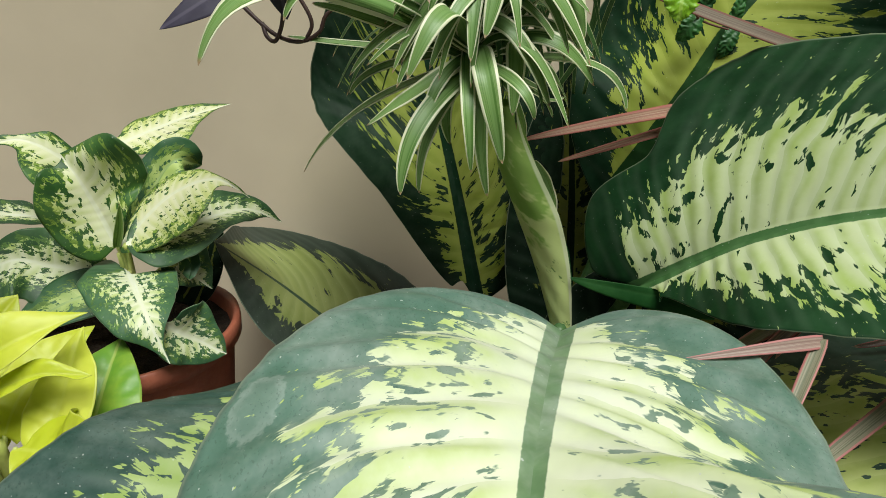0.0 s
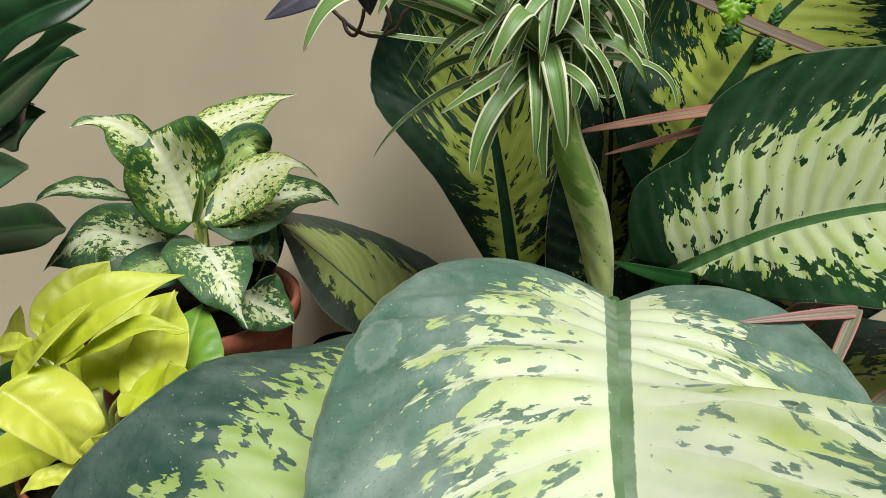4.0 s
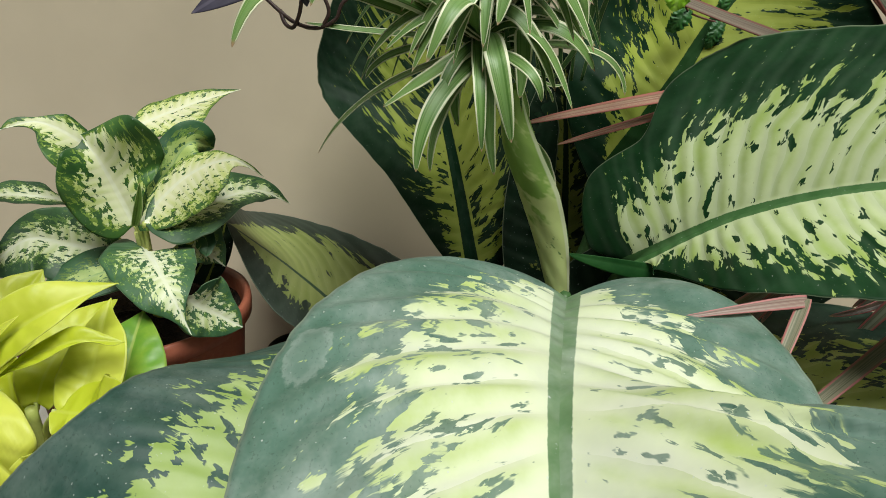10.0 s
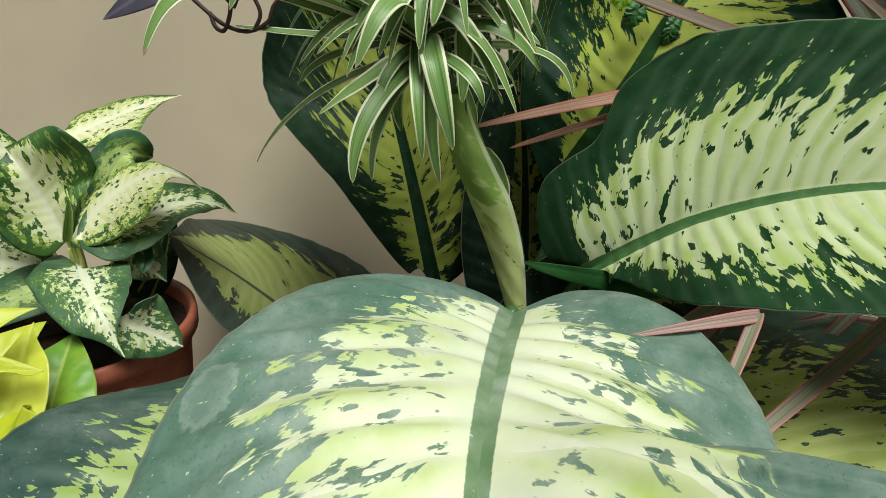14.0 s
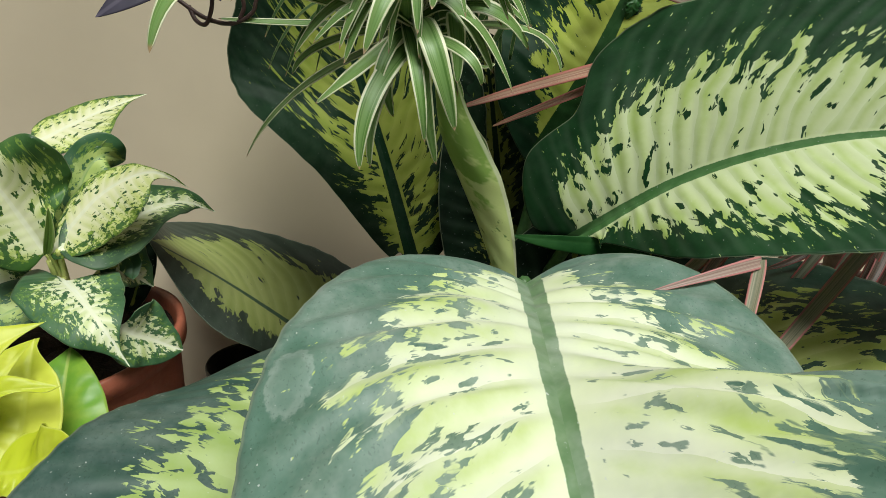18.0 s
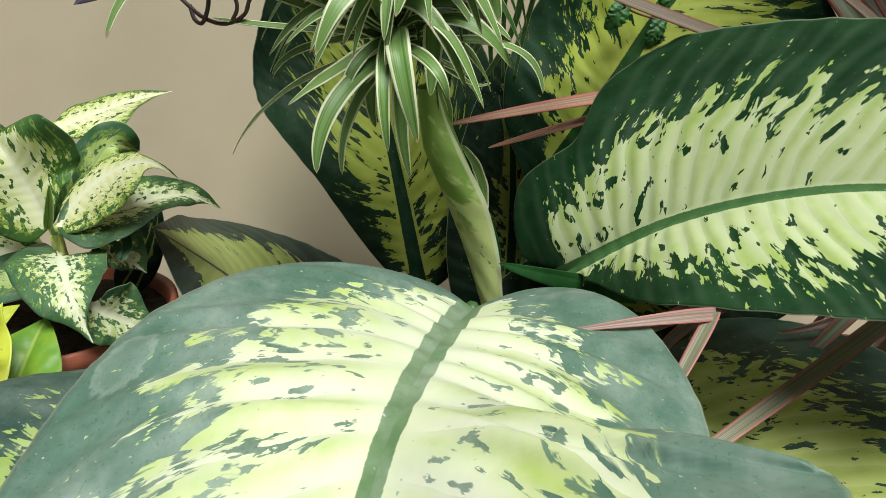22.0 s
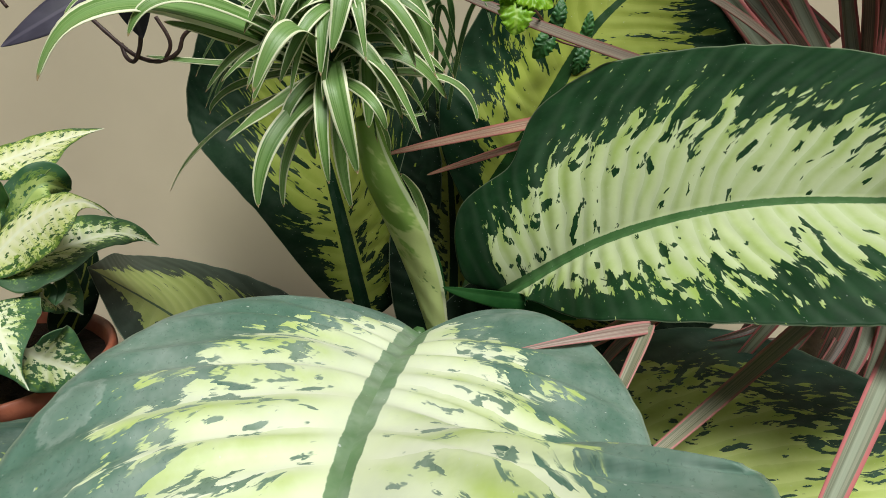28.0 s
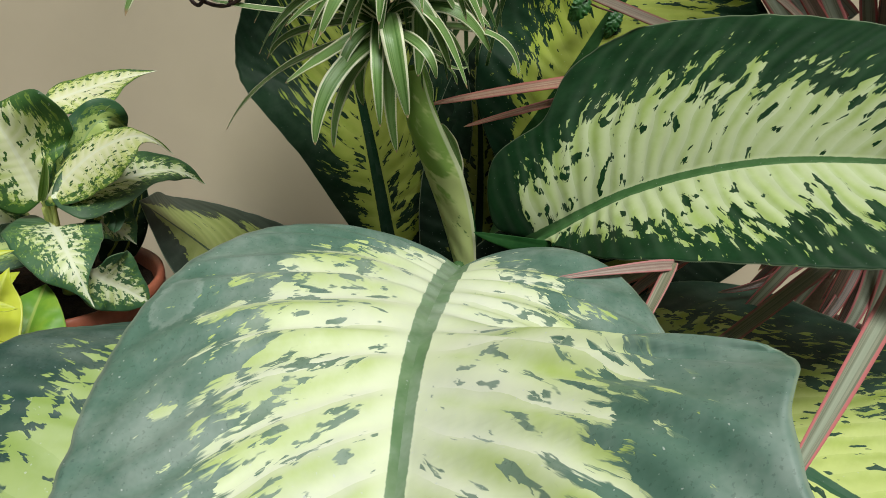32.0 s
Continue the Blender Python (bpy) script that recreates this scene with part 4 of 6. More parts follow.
small_leaf("creamy leaf with a drooping tip", M_SMALL_PALE,
           rib=((-0.1969, 0.3941, 0.4627), (-0.1653, 0.4003, 0.492), (-0.135, 0.3986, 0.5036), (-0.1151, 0.3976, 0.4919)), up=(-0.3, -0.75, 0.6),
           left=(0, 0.0029, 0.0106, 0.0165, 0.0112, 0.0022, 0.0016, 0), right=(0, 0.0069, 0.0195, 0.028, 0.0243, 0.008, 0.0002, 0), rise=((-0.09, -0.2, -0.24, 0.14, 0.18), (0.28, 0.01, 0.18, 0.38, 0.29)),
           lag=((0, 0.0007, 0.0007, -0.0018, -0.0004, -0.0023, 0), (0, -0.0053, -0.0015, 0.0025, 0.0075, -0.0041, 0)))
small_leaf("dark-edged leaf under the creamy one", M_SMALL_EDGED,
           rib=((-0.1902, 0.3883, 0.466), (-0.1585, 0.4106, 0.4708), (-0.1309, 0.4379, 0.4713), (-0.112, 0.4574, 0.4552)), up=(-0.1, -0.78, 0.62),
           left=(0, 0.0078, 0.0158, 0.0228, 0.0209, 0.0109, 0.004, 0), right=(0, 0.0097, 0.022, 0.0269, 0.0166, 0.0098, 0.0006, 0), rise=((0.21, 0.17, 0, -0.07, 0.11), (0.12, 0.26, 0.51, 0.36, 0.3)),
           lag=((0, 0, 0, 0.0001, 0, 0.0007, 0), (0, -0.0034, -0.0049, -0.0063, -0.0038, -0.0039, 0)))
small_leaf("pointed pale leaf at the back", M_SMALL_PALE,
           rib=((-0.2137, 0.4347, 0.5122), (-0.1939, 0.4499, 0.52), (-0.1714, 0.4645, 0.5272), (-0.1463, 0.4844, 0.5326)), up=(-0.3, -0.86, 0.41),
           left=(0, 0.0036, 0.0074, 0.0139, 0.0133, 0.0096, 0.0038, 0), right=(0, 0.0057, 0.0124, 0.0206, 0.0273, 0.0145, 0.0014, 0), rise=((0, -0.3, -0.29, 0.02, 0.13), (0.27, 0.29, 0.44, 0.78, 0.46)),
           lag=((0, 0.0006, 0.0029, -0.0033, -0.0004, -0.0009, 0), (0, 0, 0.0001, 0.0002, -0.0008, -0.0033, 0)))
small_leaf("leaf bending over to its tip", M_SMALL,
           rib=((-0.2349, 0.443, 0.4918), (-0.2481, 0.4353, 0.5097), (-0.266, 0.4289, 0.5203), (-0.2851, 0.42, 0.5165)), up=(0.3, -0.75, 0.6),
           left=(0, 0.0064, 0.0149, 0.0271, 0.021, 0.0084, 0.0005, 0), right=(0, 0.0042, 0.0072, 0.0103, 0.0117, 0.003, 0.005, 0), rise=((0.29, 0.32, 0.57, 0.43, 0.34), (0.11, -0.09, -0.02, 0.1, 0.2)),
           lag=((0, -0.0003, -0.0013, -0.0024, 0.0008, -0.0027, 0), (0, 0, 0.0001, 0.0003, -0.0046, -0.0038, 0)))
small_leaf("flat narrow speckled leaf", M_SMALL_EDGED,
           rib=((-0.2565, 0.4445, 0.461), (-0.2788, 0.4334, 0.4685), (-0.2975, 0.422, 0.4724), (-0.3108, 0.4097, 0.468)), up=(0, -0.45, 0.89),
           left=(0, 0.0047, 0.0073, 0.0111, 0.0118, 0.0081, 0.0004, 0), right=(0, 0.0044, 0.0045, 0.012, 0.0124, 0.0078, 0.0046, 0), rise=((0.27, 0.36, 0.3, 0.25, 0.25), (0.2, 0.16, 0.21, 0.18, 0.27)),
           lag=((0, -0.0009, -0.0003, -0.0002, 0.0001, -0.0009, 0), (0, -0.0006, 0.0031, -0.0002, 0.0009, 0.0008, 0)))
small_leaf("drooping white-marbled leaf", M_SMALL_EDGED,
           rib=((-0.214, 0.4179, 0.4334), (-0.2474, 0.4078, 0.4432), (-0.2702, 0.3962, 0.4511), (-0.2938, 0.3758, 0.4317)), up=(0.05, -0.75, 0.65),
           left=(0, 0.0051, 0.014, 0.0255, 0.0251, 0.025, 0.0012, 0), right=(0, 0.0062, 0.0103, 0.0225, 0.0186, 0.0087, 0.0037, 0), rise=((0.24, 0.2, 0.16, 0.09, 0.16), (0.25, 0.31, 0.29, 0.19, 0.25)),
           lag=((0, 0.0017, 0.0017, 0.0037, -0.0002, 0.0094, 0), (0, 0.0009, 0.0044, 0.0058, 0.0073, 0.0017, 0)))
small_leaf("front leaf with white centre", M_SMALL_FRONT,
           rib=((-0.1934, 0.3929, 0.4463), (-0.1781, 0.3659, 0.4467), (-0.1637, 0.3437, 0.4401), (-0.1512, 0.334, 0.4163)), up=(-0.25, -0.55, 0.8),
           left=(0, 0.001, 0.0091, 0.0216, 0.0178, 0.0134, 0.0016, 0), right=(0, 0.0063, 0.0183, 0.0237, 0.0222, 0.0178, 0.0044, 0), rise=((-0.02, -0.29, -0.54, -0.22, 0.04), (1.09, 0.86, 0.4, 0.28, 0.35)),
           lag=((0, 0.0033, 0.0054, -0.002, -0.0019, -0.0047, 0), (0, -0.0254, -0.0079, -0.0055, -0.0019, -0.0016, 0)))
small_leaf("small mottled leaf", M_SMALL_FRONT,
           rib=((-0.1621, 0.3884, 0.4535), (-0.1628, 0.3945, 0.4471), (-0.157, 0.4023, 0.4383), (-0.1491, 0.4078, 0.4274)), up=(0.2, -0.69, 0.69),
           left=(0, 0.0052, 0.0114, 0.0169, 0.0193, 0.013, 0.005, 0), right=(0, 0.0044, 0.0088, 0.0117, 0.0097, 0.0075, 0.0014, 0), rise=((0.28, 0.38, 0.41, 0.19, 0.23), (0.26, 0.27, 0.3, 0.27, 0.26)),
           lag=((0, -0.0002, 0.0002, 0.0005, 0.0016, 0.0011, 0), (0, -0.0001, -0.0002, -0.0009, -0.0017, -0.0023, 0)))
small_leaf("small low leaf with a notched edge", M_SMALL_FRONT,
           rib=((-0.1571, 0.3467, 0.4366), (-0.151, 0.3526, 0.4261), (-0.142, 0.3593, 0.4159), (-0.1297, 0.3637, 0.4052)), up=(-0.1, -0.78, 0.62),
           left=(0, 0.0035, 0.0105, 0.0192, 0.0215, 0.0135, 0.0075, 0), right=(0, 0.006, 0.0135, 0.0165, 0.0175, 0.0135, 0.006, 0), rise=((0.27, 0.12, -0.05, 0.05, 0.15), (0.24, 0.25, 0.13, 0.2, 0.22)),
           lag=((0, 0.0064, -0.0023, -0.0012, -0.0009, -0.001, 0), (0, -0.0001, -0.0004, 0, -0.0022, 0.0006, 0)))
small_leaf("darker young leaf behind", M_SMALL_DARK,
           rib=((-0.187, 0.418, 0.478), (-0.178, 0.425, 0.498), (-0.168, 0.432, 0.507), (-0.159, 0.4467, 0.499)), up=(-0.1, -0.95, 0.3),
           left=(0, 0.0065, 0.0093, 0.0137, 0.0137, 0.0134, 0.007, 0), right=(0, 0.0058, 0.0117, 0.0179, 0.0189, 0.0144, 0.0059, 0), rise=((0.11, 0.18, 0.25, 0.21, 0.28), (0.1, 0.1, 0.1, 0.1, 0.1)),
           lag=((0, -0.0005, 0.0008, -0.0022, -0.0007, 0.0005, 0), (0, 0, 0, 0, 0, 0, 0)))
# extra leaf in shade-toned colours, covering the rim and soil
blade(small, M_SMALL_DARK, (-0.206, 0.404, 0.428), (-0.232, 0.388, 0.428), (-0.262, 0.368, 0.412), 0.017, 0.020, (0.1, -0.6, 0.8), "added low leaf over the soil, shade in its colour", nu=34, nv=18, lobe=0.1)
# extra dark leaf that puts shade into the gap behind the pot
blade(small, M_SHADE_PAINTED, (-0.180, 0.440, 0.400), (-0.168, 0.455, 0.425), (-0.158, 0.462, 0.458), 0.018, 0.014, (-0.2, -0.9, 0.3), "added dark leaf standing in for shade behind the pot", nu=34, nv=18, lobe=0.1)
# extra leaf that closes the gap behind the shoot
blade(small, M_SMALL_DARK, (-0.199, 0.416, 0.450), (-0.193, 0.424, 0.480), (-0.186, 0.430, 0.508), 0.014, 0.013, (0, -0.95, 0.3), "added green leaf closing the gap behind the shoot", nu=34, nv=18, lobe=0.1)
blade(small, M_YOUNG, (-0.199, 0.394, 0.462), (-0.193, 0.390, 0.477), (-0.189, 0.387, 0.492), 0.0028, 0.0028, (0.4, -0.9, 0.2), "narrow rolled pale green shoot", fold=(1.2, 1.2), nu=24, nv=12)
stalk(small, M_STEM_PALE, [(-0.195, 0.405, 0.386), (-0.196, 0.403, 0.42), (-0.199, 0.400, 0.456)], 0.0055, 0.0035, "stem", sides=12)

# ---- the lime-yellow philodendron ----
plant_pot((-0.232, 0.300, GROUND), 0.046, 0.348, M_TERRA, "terracotta-coloured plastic pot of the lime-yellow plant", 0.012, 0.012)
neon = thing("philodendron", (-0.226, 0.300, 0.340), "lime-yellow philodendron with smooth heart-shaped leaves", "plant")
SOFT = dict(nu=34, nv=20, base=(0.5, 0.04), tip=0.95, lobe=0.2, thick=0.0004, wave=0.15, waves=2.2, ripple=0.0006, vein=0.009, sweep=0.5)


def lime_stalk(base):
    base = Vector(base)
    stalk(neon, M_STEM_PALE, [(-0.226 + 0.3 * (base.x + 0.226), 0.300 + 0.3 * (base.y - 0.28), 0.337), (Vector((-0.226, 0.290, 0.365)) + base) * 0.5, base], 0.0019, 0.0013, sides=7)


def lime_leaf(b, m, t, left, right, up, label="", material=None, **more):
    lime_stalk(b)
    blade(neon, material or M_NEON, b, m, t, left, right, up, label, **{**SOFT, "seed": 37 * (b[0] + 2 * t[1]), "twist": 24 * math.sin(91 * (b[1] + t[0])), **more})


def lime_blade(label, material, **shape):
    lime_stalk(shape["rib"][0])
    formed(neon, material, label, **{**SOFT_FORM, "seed": 37 * shape["rib"][0][0], **shape})


SOFT_FORM = dict(nu=44, nv=24, ripple=0.0004, vein=0.009, thick=0.0004, wave=0.03, waves=2.2, belly=(0.08, 0.08), uneven=0.02)
lime_blade("large pointed lime leaf", M_NEON,
           rib=((-0.2468, 0.2796, 0.4259), (-0.2271, 0.2798, 0.4418), (-0.2019, 0.2853, 0.4568), (-0.1729, 0.3026, 0.4645)), up=(-0.36, -0.66, 0.66),
           left=(0, 0.005, 0.0085, 0.0122, 0.0144, 0.0138, 0.0057, 0), right=(0, 0.0035, 0.0103, 0.0117, 0.0122, 0.01, 0.001, 0), rise=((0.24, 0.46, 0.63, 0.32, 0.21), (-0.02, -0.2, -0.02, 0.15, 0.21)),
           lag=((0, 0.0002, 0.0015, -0.0009, -0.0002, -0.0007, 0), (0, 0.0014, 0.0015, -0.0095, -0.0032, -0.0026, 0)))
lime_blade("lime leaf behind", M_NEON,
           rib=((-0.2616, 0.3099, 0.4128), (-0.2534, 0.3224, 0.4258), (-0.2448, 0.3353, 0.4391), (-0.2354, 0.3483, 0.4522)), up=(0.1, -0.91, 0.4),
           left=(0, 0.0076, 0.0112, 0.0182, 0.0195, 0.0151, 0.006, 0), right=(0, 0.0061, 0.0123, 0.0189, 0.0199, 0.015, 0.006, 0), rise=((0.15, 0.13, 0.14, 0.14, 0.12), (0.1, 0.1, 0.1, 0.1, 0.1)),
           lag=((0, 0.0026, -0.002, -0.001, -0.0002, 0.0005, 0), (0, 0, 0, 0, 0, 0, 0)))
lime_blade("folded lime leaf", M_NEON,
           rib=((-0.264, 0.2805, 0.4076), (-0.249, 0.2796, 0.4238), (-0.235, 0.2743, 0.4397), (-0.2121, 0.2788, 0.4584)), up=(-0.21, -0.83, 0.52),
           left=(0, 0.0016, 0.0064, 0.0101, 0.0068, 0.0029, 0.0023, 0), right=(0, 0.0027, 0.0049, 0.0096, 0.0136, 0.0129, 0.0035, 0), rise=((0.29, 0.12, 0.04, 0.29, 0.29), (0.43, 0.5, 0.76, 0.96, 0.64)),
           lag=((0, 0.0004, -0.0004, 0.0003, -0.0017, -0.0024, 0), (0, 0.0001, 0.0008, 0.0006, -0.0005, -0.0052, 0)))
lime_blade("lime leaf folded along its length", M_NEON,
           rib=((-0.232, 0.2767, 0.4229), (-0.2103, 0.2799, 0.435), (-0.1901, 0.282, 0.4421), (-0.1674, 0.2853, 0.4399)), up=(0, -0.51, 0.86),
           left=(0, 0.0004, 0.0017, 0.0041, 0.006, 0.0074, 0.0032, 0), right=(0, 0.0003, 0.0014, 0.0055, 0.0053, 0.0011, 0.0028, 0), rise=((0.27, 0.24, 0.37, 0.29, 0.34), (0.36, 0.37, 0.2, 0.35, 0.18)),
           lag=((0, 0.0004, 0.0005, 0.0006, 0.0007, -0.003, 0), (0, 0.0008, 0.0008, 0.0007, -0.0005, 0.0026, 0)))
lime_blade("upright heart-shaped lime leaf", M_NEON,
           rib=((-0.1981, 0.2776, 0.4034), (-0.1917, 0.2914, 0.4147), (-0.1891, 0.3045, 0.4305), (-0.1865, 0.3201, 0.4476)), up=(-0.15, -0.9, 0.4),
           left=(0, 0.0064, 0.0122, 0.0177, 0.017, 0.0115, 0.005, 0), right=(0, 0.0063, 0.0128, 0.0195, 0.02, 0.0155, 0.0037, 0), rise=((0.07, -0.03, 0.09, 0.12, 0.14), (0.19, 0.27, 0.18, 0.24, 0.13)),
           lag=((0, -0.0033, -0.002, -0.0014, -0.0022, -0.0011, 0), (0, 0, 0.0001, 0.0006, -0.0002, -0.0004, 0)))
lime_blade("cupped lime leaf", M_NEON,
           rib=((-0.1946, 0.26, 0.4166), (-0.1836, 0.2642, 0.4125), (-0.1716, 0.2615, 0.4191), (-0.1564, 0.2579, 0.4278)), up=(0, -0.71, 0.71),
           left=(0, 0.0025, 0.0082, 0.02, 0.0179, 0.0128, 0.0073, 0), right=(0, 0.0015, 0.0111, 0.0099, 0.0141, 0.0102, 0.0039, 0), rise=((-0.42, -0.87, -0.41, 0.03, 0.16), (0.55, 0.45, 0.38, 0.31, 0.26)),
           lag=((0, 0.0021, 0.0015, 0.0034, 0.0016, 0.0011, 0), (0, -0.0034, -0.005, -0.0047, -0.0019, -0.0008, 0)))
lime_blade("domed glossy lime leaf with a torn tip", M_NEON,
           rib=((-0.2498, 0.2498, 0.4224), (-0.244, 0.2499, 0.4211), (-0.2238, 0.2464, 0.4057), (-0.2123, 0.2459, 0.389)), up=(-0.1, -0.6, 0.8),
           left=(0, 0.0062, 0.0049, 0.0188, 0.0237, 0.0223, 0.0169, 0), right=(0, 0.0067, 0.0123, 0.0132, 0.012, 0.0074, 0.0034, 0), rise=((-0.14, -0.2, -0.17, 0.39, 0.4), (0.09, 0.25, 0.83, 0.42, 0.1)),
           lag=((0, 0.0018, 0.004, 0.0047, 0.0004, 0.0001, 0), (0, -0.0028, 0.0003, 0.0002, 0.0045, 0.0109, 0)),
           belly=(0.2, 0.16), ripple=0.0007)
lime_blade("low lime leaf with a brown nick", M_NEON,
           rib=((-0.2545, 0.2987, 0.3584), (-0.2707, 0.276, 0.3607), (-0.2813, 0.2503, 0.3668), (-0.292, 0.2233, 0.3727)), up=(0.1, -0.3, 0.95),
           left=(0, 0.0086, 0.0114, 0.0148, 0.0166, 0.0132, 0.0056, 0), right=(0, 0.0066, 0.0146, 0.0227, 0.0245, 0.0154, 0.0059, 0), rise=((-0.02, -0.08, 0.13, 0.06, 0.09), (0.09, 0.09, -0.57, -0.04, 0)),
           lag=((0, -0.0017, -0.0002, -0.0011, 0.0006, 0.0007, 0), (0, 0.0001, 0.0007, -0.0019, -0.0018, -0.0017, 0)))
lime_blade("narrow curved lime leaf", M_NEON,
           rib=((-0.2556, 0.2914, 0.4263), (-0.2752, 0.3019, 0.4194), (-0.2945, 0.3124, 0.4096), (-0.317, 0.3207, 0.3962)), up=(0, -0.51, 0.86),
           left=(0, 0.0039, 0.005, 0.0076, 0.0077, 0.0039, 0.0011, 0), right=(0, 0.0032, 0.004, 0.0071, 0.008, 0.0035, 0.0014, 0), rise=((0.32, 0.38, 0.43, 0.44, 0.39), (0.22, 0.25, 0.15, 0.14, 0.27)),
           lag=((0, 0, -0.0003, -0.0001, -0.0002, -0.0003, 0), (0, -0.0008, 0.0001, 0.0001, -0.0005, -0.0005, 0)))
lime_blade("older green leaf", M_NEON_GREEN,
           rib=((-0.1823, 0.2835, 0.3871), (-0.1822, 0.3039, 0.4005), (-0.1822, 0.3246, 0.4143), (-0.1822, 0.347, 0.4259)), up=(0, -0.91, 0.41),
           left=(0, 0.0073, 0.015, 0.0229, 0.0239, 0.0183, 0.0065, 0), right=(0, 0.0075, 0.0158, 0.0237, 0.0224, 0.0159, 0.0072, 0), rise=((0.11, 0.12, 0.14, 0.21, 0.16), (0.06, 0.02, 0.01, 0.13, 0.13)),
           lag=((0, 0, 0, 0.0001, 0.0002, 0.0005, 0), (0, -0.0001, -0.0002, -0.0011, -0.0003, -0.0004, 0)))
lime_leaf((-0.300, 0.34, 0.378), (-0.298, 0.342, 0.398), (-0.293, 0.345, 0.422), 0.012, 0.013, (0, -0.95, 0.2), "pointed lime leaf at the side")
lime_leaf((-0.294, 0.270, 0.398), (-0.310, 0.268, 0.410), (-0.336, 0.262, 0.430), 0.013, 0.018, (0, -0.8, 0.5), "lime leaf turned aside", fold=(0.2, 0.2), twist=0)
lime_leaf((-0.213, 0.243, 0.380), (-0.226, 0.236, 0.384), (-0.238, 0.233, 0.376), 0.007, 0.006, (0, -0.5, 0.9), "tiny new lime leaf", fold=(0.4, 0.3))
lime_leaf((-0.222, 0.292, 0.400), (-0.214, 0.315, 0.422), (-0.196, 0.348, 0.433), 0.016, 0.017, (-0.1, -0.8, 0.5), "green-tinged leaf in the middle")
lime_leaf((-0.205, 0.245, 0.382), (-0.196, 0.238, 0.398), (-0.19, 0.236, 0.412), 0.012, 0.012, (0.1, -0.9, 0.4), "small pale lime leaf")
lime_leaf((-0.235, 0.262, 0.385), (-0.232, 0.258, 0.398), (-0.225, 0.252, 0.405), 0.012, 0.012, (0.1, -0.9, 0.4), "shaded lime leaf")
lime_leaf((-0.24, 0.30, 0.385), (-0.245, 0.31, 0.40), (-0.25, 0.32, 0.42), 0.016, 0.016, (0.1, -0.9, 0.4), "shaded lime leaf")
lime_leaf((-0.19, 0.30, 0.36), (-0.185, 0.29, 0.38), (-0.18, 0.285, 0.40), 0.016, 0.016, (0.1, -0.9, 0.4), "older green leaf", M_NEON_GREEN)
stalk(neon, M_STEM_PALE, [(-0.226, 0.300, 0.334), (-0.225, 0.294, 0.36), (-0.222, 0.286, 0.40)], 0.004, 0.003, "stem", sides=10)

# ---- pots and a dark plant at the side ----
plant_pot((-0.388, 0.400, GROUND), 0.043, 0.313, M_BROWN, "brown plastic pot with grey gravel by the wall", 0.008, 0.006, M_GRAVEL, "grey gravel in the pot")
plant_pot((-0.370, 0.322, GROUND), 0.052, 0.344, M_RED, "red plastic pot beside the lime-yellow plant", 0.012, 0.014)
dark = thing("pothos", (-0.36, 0.322, 0.323), "dark green leafy plant in the red pot", "plant")
blade(dark, M_POTHOS, (-0.293, 0.330, 0.350), (-0.298, 0.330, 0.372), (-0.284, 0.332, 0.393), 0.019, 0.016, (0, -0.85, 0.45), "dark green leaf in shade", **SOFT)
blade(dark, M_POTHOS, (-0.294, 0.312, 0.352), (-0.306, 0.308, 0.354), (-0.318, 0.304, 0.348), 0.010, 0.010, (0, -0.75, 0.6), **SOFT)
blade(dark, M_POTHOS, (-0.300, 0.300, 0.322), (-0.318, 0.285, 0.330), (-0.340, 0.265, 0.318), 0.011, 0.011, (0, -0.5, 0.85), **SOFT)
blade(dark, M_POTHOS, (-0.278, 0.292, 0.326), (-0.284, 0.276, 0.330), (-0.292, 0.258, 0.322), 0.015, 0.015, (0, -0.5, 0.85), "green leaf hanging low", **SOFT)
for p in ((-0.293, 0.330, 0.350), (-0.294, 0.312, 0.352), (-0.300, 0.300, 0.335), (-0.278, 0.292, 0.326)):
    stalk(dark, M_STEM, [(-0.350, 0.322, 0.318), ((p[0] - 0.34) / 2, 0.315, 0.342), p], 0.0018, 0.0014, sides=6)

plant_pot((-0.112, 0.455, GROUND), 0.026, 0.338, M_BLACK, "narrow black plastic nursery pot by the wall", 0.008, 0.02)

plant_pot((-0.56, 0.46, GROUND), 0.075, 0.36, M_BROWN, "dark brown pot of the glossy-leaved plant", 0.012, 0.012)
zz = thing("zz_plant", (-0.56, 0.46, 0.345), "glossy dark green ZZ plant with thick leaflets", "plant")
stalk(zz, M_STEM, [(-0.555, 0.46, 0.34), (-0.42, 0.37, 0.44), (-0.315, 0.32, 0.52), (-0.275, 0.30, 0.575), (-0.25, 0.28, 0.64)], 0.006, 0.003, "stem", sides=10)
stalk(zz, M_STEM, [(-0.565, 0.46, 0.34), (-0.43, 0.39, 0.41), (-0.345, 0.345, 0.468), (-0.33, 0.30, 0.51), (-0.31, 0.26, 0.55)], 0.006, 0.003, "stem", sides=10)
GLOSSY = dict(nu=26, nv=14, base=(0.6, 0.02), tip=0.6, lobe=0.0, thick=0.0012, fold=(0.5, 0.5), droop=(0.45, 0.45), wave=0.08, waves=1.3)
THICK = dict(nu=40, nv=20, thick=0.0012, belly=(0.12, 0.12), wave=0.03, waves=1.3)
